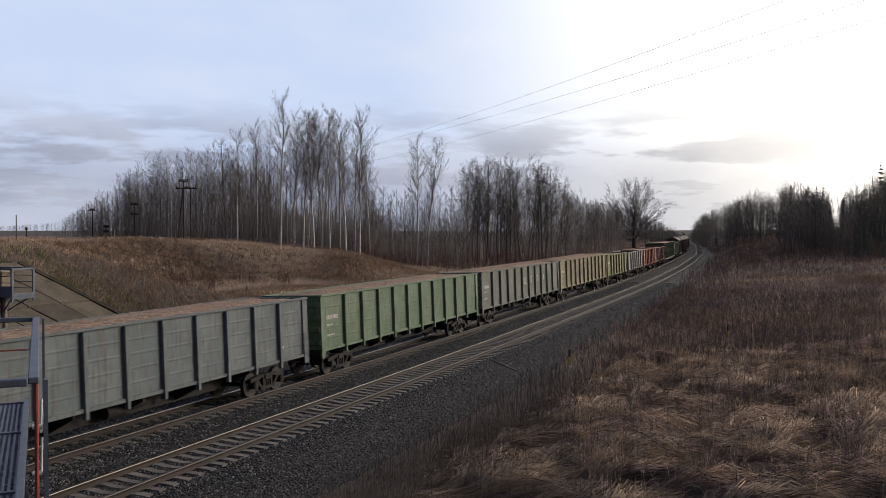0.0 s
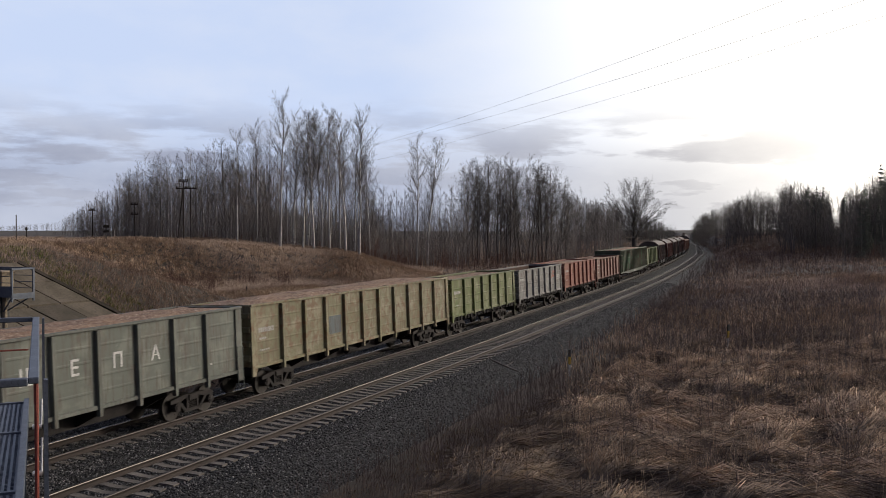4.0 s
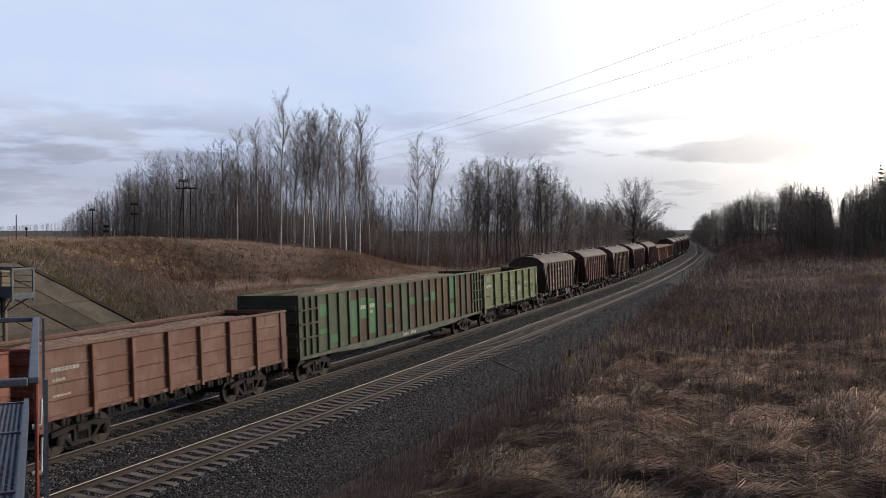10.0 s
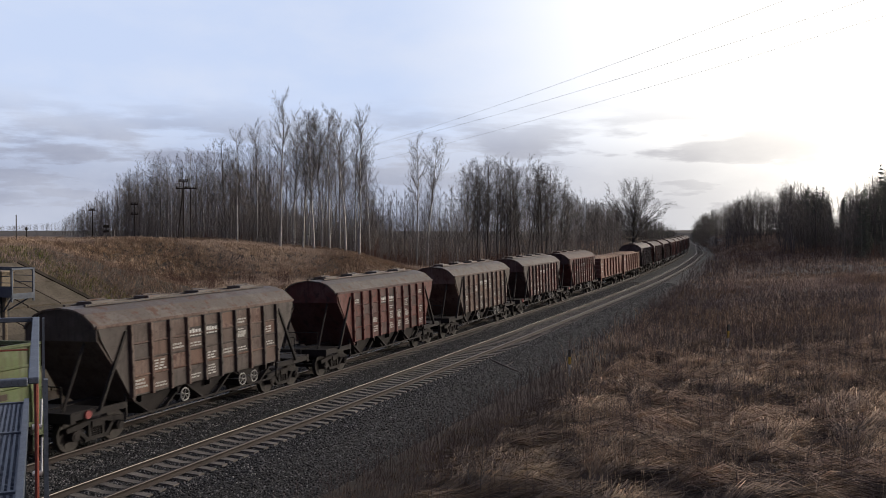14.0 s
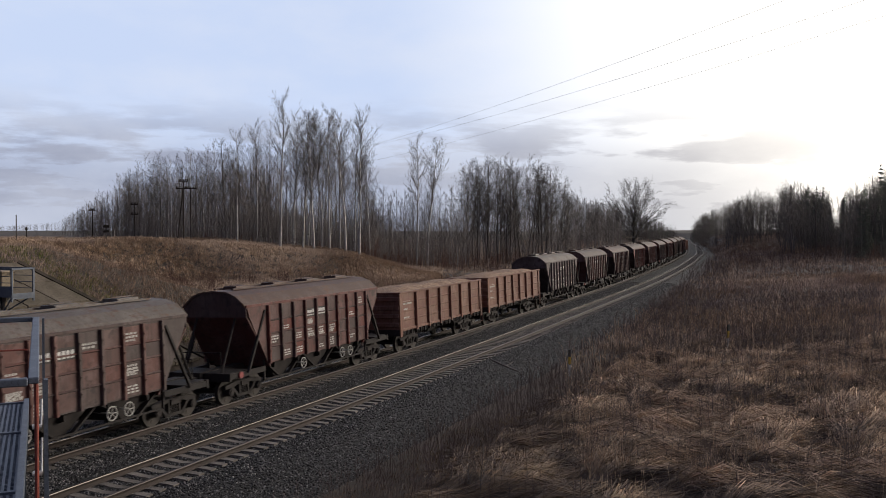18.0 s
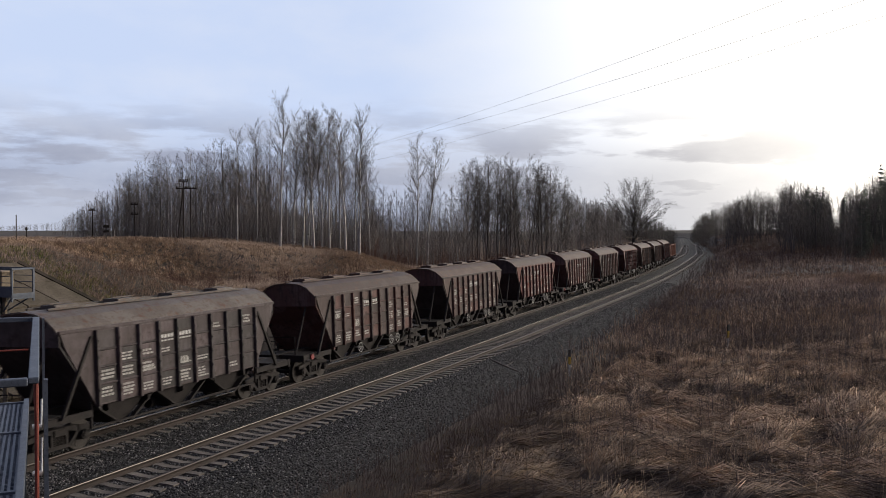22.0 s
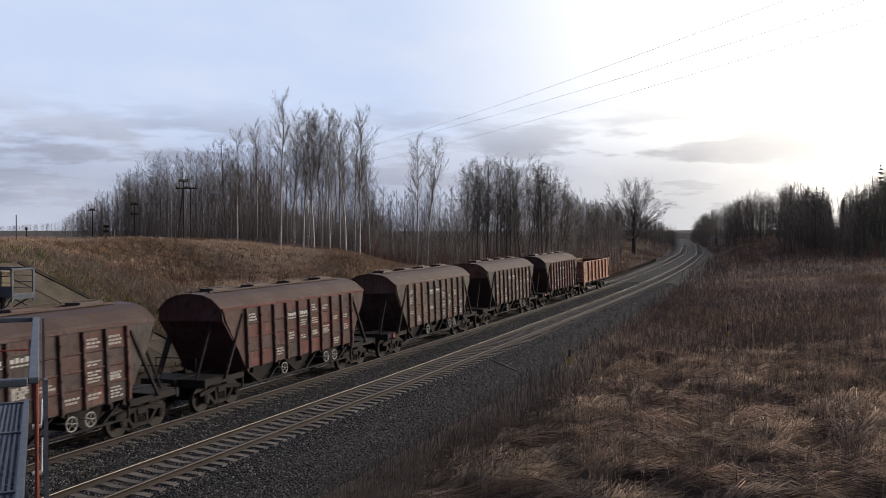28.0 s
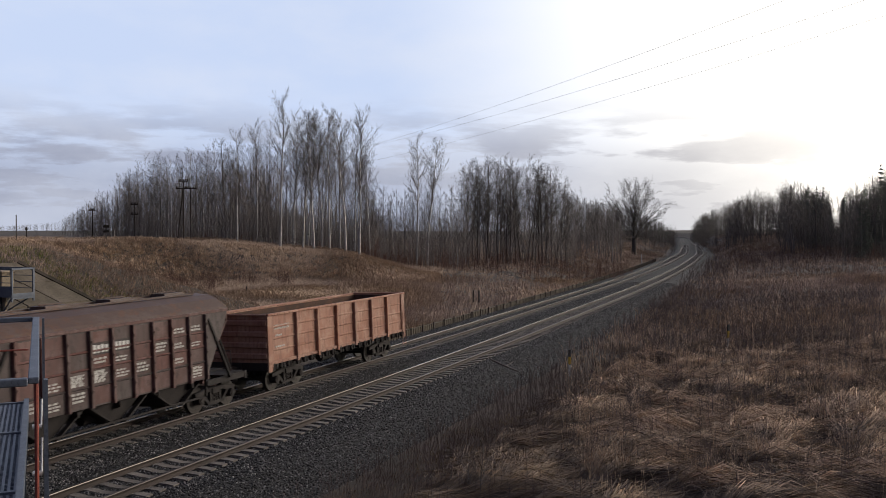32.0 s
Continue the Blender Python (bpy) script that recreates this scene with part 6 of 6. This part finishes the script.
def stair_landing():
    """The steel landing beside the camera: frame rail, red bars, pipes and grating."""
    root = tagged(new("stair_landing"), "blue-grey steel stair landing with grating and red bars", "stair landing")
    f, b = Vector((-3.13, 6.9, 5.42)), Vector((-5.30, 11.75, 5.42))
    way = (b - f).normalized()
    left = Vector((-way.y, way.x, 0))
    m = Matrix((way.to_4d(), left.to_4d(), Vector((0, 0, 1, 0)), Vector((f.x, f.y, 0, 1)))).transposed()
    for i in range(3):
        m[3][i] = 0
    m[3][3] = 1
    root.matrix_basis = m
    n = (b - f).length
    top = 5.42
    bm = bmesh.new()
    box(bm, 0, n, -0.03, 0.05, top - 0.05, top)
    part("side_rail", bevelled(bm, 0.008), M_STEEL, root)
    for x in (0.0, n):
        bm = bmesh.new()
        box(bm, x - 0.04, x + 0.04, 0.05, 3.0, top - 0.06, top)
        part("cross_rail", bevelled(bm, 0.008), M_STEEL, root)
    for x, z0 in ((0.0, 2.0), (n, 4.2)):
        bm = bmesh.new()
        box(bm, x - 0.03, x + 0.05, -0.09, -0.06, z0, top - 0.02)
        part("corner_upright", bm, M_STEEL, root)
    bm = bmesh.new()
    box(bm, 0.06, n, -0.1, -0.07, 2.6, 4.26)
    part("side_plate", bm, M_STEEL, root, "dark steel side plate")
    for x, y in ((0.15, -0.008), (n - 0.12, 0.03)):
        bm = bmesh.new()
        rod(bm, (x, y, 2.6 if x < 1 else 4.3), (x, y, top - 0.06), 0.016, 8)
        part("red_bar", bm, M_RED, root, "red-brown upright bar")
    bm = bmesh.new()
    rod(bm, (n - 0.2, 0.1, 5.02), (n - 0.2, 3.0, 5.02), 0.012, 6)
    part("mid_rail", bm, M_RED, root)
    for z0, z1 in ((5.20, 5.0), (4.89, 4.63)):
        bm = bmesh.new()
        rod(bm, (0.30, -0.046, z0), (0.24, -0.040, z1), 0.009, 8)
        part("pale_pipe", bm, M_PIPE, root, "pale pipe")
        bm = bmesh.new()
        rod(bm, (0.20, -0.045, z1), (0.20, 0.025, z1), 0.02, 8)
        part("clamp", bm, M_PIPE, root, "pale round clamp")
    # grating: bearing bars and cross rods over the landing, with its frame
    bm = bmesh.new()
    z = 4.30
    for i in range(58):
        y = 0.16 + 0.05 * i
        box(bm, 0.3, n, y, y + 0.024, z - 0.03, z)
    for i in range(int((n - 0.3) / 0.045)):
        x = 0.3 + 0.045 * i
        box(bm, x, x + 0.012, 0.16, 3.0, z - 0.012, z - 0.002)
    part("grating", bm, M_STEEL, root, "steel grating")["kind"] = "stuff"
    bm = bmesh.new()
    for x in (0.9, 3.4, n - 0.02):
        box(bm, x, x + 0.05, 0.12, 3.0, z - 0.06, z + 0.02)
    box(bm, 0.3, n, 0.10, 0.16, z - 0.1, z + 0.06)
    part("landing_frame", bm, M_STEEL, root)
    bm = bmesh.new()
    box(bm, 0.3, n, 0.1, 3.0, z - 0.2, z - 0.14)
    part("under_plate", bm, M_STEEL, root)
    for x in (0.4, n - 0.1):
        for y in (0.2, 2.8):
            bm = bmesh.new()
            rod(bm, (x, y, -0.8), (x, y, z - 0.1), 0.06, 8)
            part("leg", bm, M_STEEL, root)


stair_landing()


# ---- poles, wires, posts ----
def telegraph_pole(px, dist, top_px, arms, label, thick=0.11, base_z=None, stay=False):
    x, y = bearing(px, dist)
    z = float(height(np.array([x]), np.array([y]))[0])
    tall = 6.551 + (408 - top_px) / 1596.1 * dist - z
    root = tagged(new("telegraph_pole"), label, "pole", "poles of the old wire line")
    root.matrix_basis = pose(x, y, z - 0.2, 0, 0, 8)
    bm = bmesh.new()
    rod(bm, (0, 0, 0), (0, 0, tall + 0.2), thick, 8, thick * 0.75)
    part("pole", bm, M_POLE, root)
    for down, half_w in arms:
        bm = bmesh.new()
        box(bm, -half_w, half_w, -0.07, 0.07, tall + 0.2 - down - 0.07, tall + 0.2 - down + 0.07)
        for k in range(5):
            ix = -half_w + 0.1 + (2 * half_w - 0.2) * k / 4
            rod(bm, (ix, 0, tall + 0.27 - down), (ix, 0, tall + 0.48 - down), 0.06, 6)
        part("crossarm", bm, M_POLE, root)
    if stay:
        bm = bmesh.new()
        rod(bm, (0, 0, tall - 0.6), (-0.75, -0.1, 0), 0.09, 6)
        part("strut", bm, M_POLE, root)
    return root


telegraph_pole(325, 117, 320, ((0.1, 0.62), (1.05, 0.95)), "old wooden double telegraph pole with crossarms", 0.10, stay=True)
telegraph_pole(338, 118, 333, ((0.1, 0.75),), "old wooden telegraph pole with one crossarm", 0.08)
telegraph_pole(238, 128, 360, ((0.2, 0.5), (1.6, 0.5)), "old wooden telegraph pole among the trees", 0.09)
telegraph_pole(164, 128, 371, ((0.15, 0.42),), "short dark pole with a box on top", 0.11)
telegraph_pole(188, 110, 401, ((0.1, 0.35), (0.7, 0.35)), "short telegraph pole behind the bank", 0.07)
telegraph_pole(29, 95, 381, (), "thin bare pole on the bank", 0.07)
telegraph_pole(47, 112, 404, ((0.2, 0.16),), "short post on the bank", 0.08)


def wire(a, b, sag, label):
    """A wire hung between two places, as one tube."""
    n, k, r = 40, 6, 0.0095
    side = (Vector(b) - Vector(a)).cross(Vector((0, 0, 1))).normalized()
    v = []
    for i in range(n + 1):
        t = i / n
        p = Vector(a).lerp(Vector(b), t)
        p.z -= sag * 4 * t * (1 - t)
        v += [tuple(p + side * (r * math.cos(2 * math.pi * j / k)) + Vector((0, 0, r * math.sin(2 * math.pi * j / k)))) for j in range(k)]
    f = [(i * k + j, i * k + (j + 1) % k, (i + 1) * k + (j + 1) % k, (i + 1) * k + j) for i in range(n) for j in range(k)]
    tagged(new("power_wire", raw_mesh("power_wire", v, f, M_WIRE, True)), label, "wire", "overhead wires")


def sight(px, py, dist):
    x, y = bearing(px, dist)
    return (x, y, 6.551 + (408 - py) / 1596.1 * dist)


wire(sight(640, 262, 135), sight(1480, -34, 42), 0.5, "thin overhead power wire against the sky")
wire(sight(640, 262, 135), sight(1640, -36, 42), 0.7, "thin overhead power wire against the sky")
wire(sight(640, 289, 135), sight(1680, -8, 45), 0.6, "thin overhead power wire against the sky")


def marker_post(px, py, foot, label, cap=M_BLACK, body=M_WHITE, band=M_YELLOW, wide=0.055, near=14.0):
    x, y, z = footing(px, foot, near)
    root = tagged(new("marker_post"), label, "post", "marker posts")
    root.matrix_basis = pose(x, y, z - 0.1, random.uniform(-3, 3), random.uniform(-3, 3), 20)
    h = (foot - py) / 1596.1 * y + 0.1
    w = wide
    for nm, a, b, mt in (("shaft", 0.0, h * 0.5, body), ("band", h * 0.5, h * 0.76, band), ("cap", h * 0.76, h, cap)):
        bm = bmesh.new()
        box(bm, -w, w, -w, w, a, b)
        part(nm, bevelled(bm, 0.008), mt, root)


marker_post(1009, 619, 668, "white marker post with a yellow band in dead grass")
marker_post(1289, 574, 620, "white marker post with yellow band and black cap", wide=0.06)
marker_post(250, 480, 506, "thin dark stake with a yellowish top", M_POLE, M_POLE, M_YELLOW, 0.04, 60)
marker_post(436, 507, 517, "short dark stake in the tawny grass", M_POLE, M_POLE, M_POLE, 0.06, 60)
marker_post(1136, 449, 472, "pale post beside the far track", M_WHITE, M_WHITE, M_WHITE, 0.08, 60)
marker_post(1247, 437, 446, "pale post beside the near track", M_WHITE, M_WHITE, M_WHITE, 0.10, 60)
for px in (838, 848):
    x, y, z = footing(px, 541, 40)
    bm = bmesh.new()
    rod(bm, (x, y, z - 0.2), (x, y, z + 27 / 1596.1 * y), 0.075, 7)
    me = bpy.data.meshes.new("wooden_post")
    bm.to_mesh(me)
    bm.free()
    me.materials.append(M_POLE)
    tagged(new("wooden_post", me), "short dark wooden post in the grass across the line", "post", "pair of wooden posts")


# ---- low retaining boards along the far track ----
def retaining_edge():
    root = tagged(new("retaining_edge"), "low dark boards holding the ballast of the far track", "retaining wall")
    bm = bmesh.new()
    box(bm, 0.03, 1.97, -0.04, 0.04, -0.95, -0.02)
    for k in range(5):
        box(bm, 0.03 + 0.4 * k, 0.07 + 0.4 * k, -0.07, 0.05, -0.95, -0.05)
    first = part("board", bm, M_DARKWALL, root)
    first.matrix_basis = stand(18, -3.25, 0, False)
    for i in range(1, 70):
        twin(first, root, stand(18 + 2.0 * i, -3.25, random.uniform(-0.03, 0.03), False) @ pose(0, 0, 0, random.uniform(-4, 4), 0, 0))
    bm = bmesh.new()
    box(bm, -0.06, 0.06, -0.12, -0.04, -0.95, 0.06)
    first = part("stake", bm, M_POLE, root)
    first.matrix_basis = stand(18, -3.25, 0, False)
    for i in range(1, 70):
        twin(first, root, stand(18 + 2.0 * i, -3.25, random.uniform(-0.05, 0.05), False))


retaining_edge()


def fallen_branch():
    rows = []
    p = Vector(sight(868, 636, 45))
    q = Vector(sight(915, 657, 44))
    for a, b, r in ((p, p.lerp(q, 0.55) + Vector((0, 0, -0.02)), 0.05), (p.lerp(q, 0.55), q, 0.05), (p.lerp(q, 0.6), p.lerp(q, 0.75) + Vector((0.2, 0.4, 0.25)), 0.03), (p.lerp(q, 0.2), p.lerp(q, 0.12) + Vector((-0.3, 0.2, 0.2)), 0.025)):
        rows.append((*a, *b, r, r * 0.7))
    tagged(new("fallen_branch", raw_mesh("fallen_branch", *tubes(rows, 6), M_BARK)), "dark fallen branch lying on the ballast", "branch")


fallen_branch()


motions()
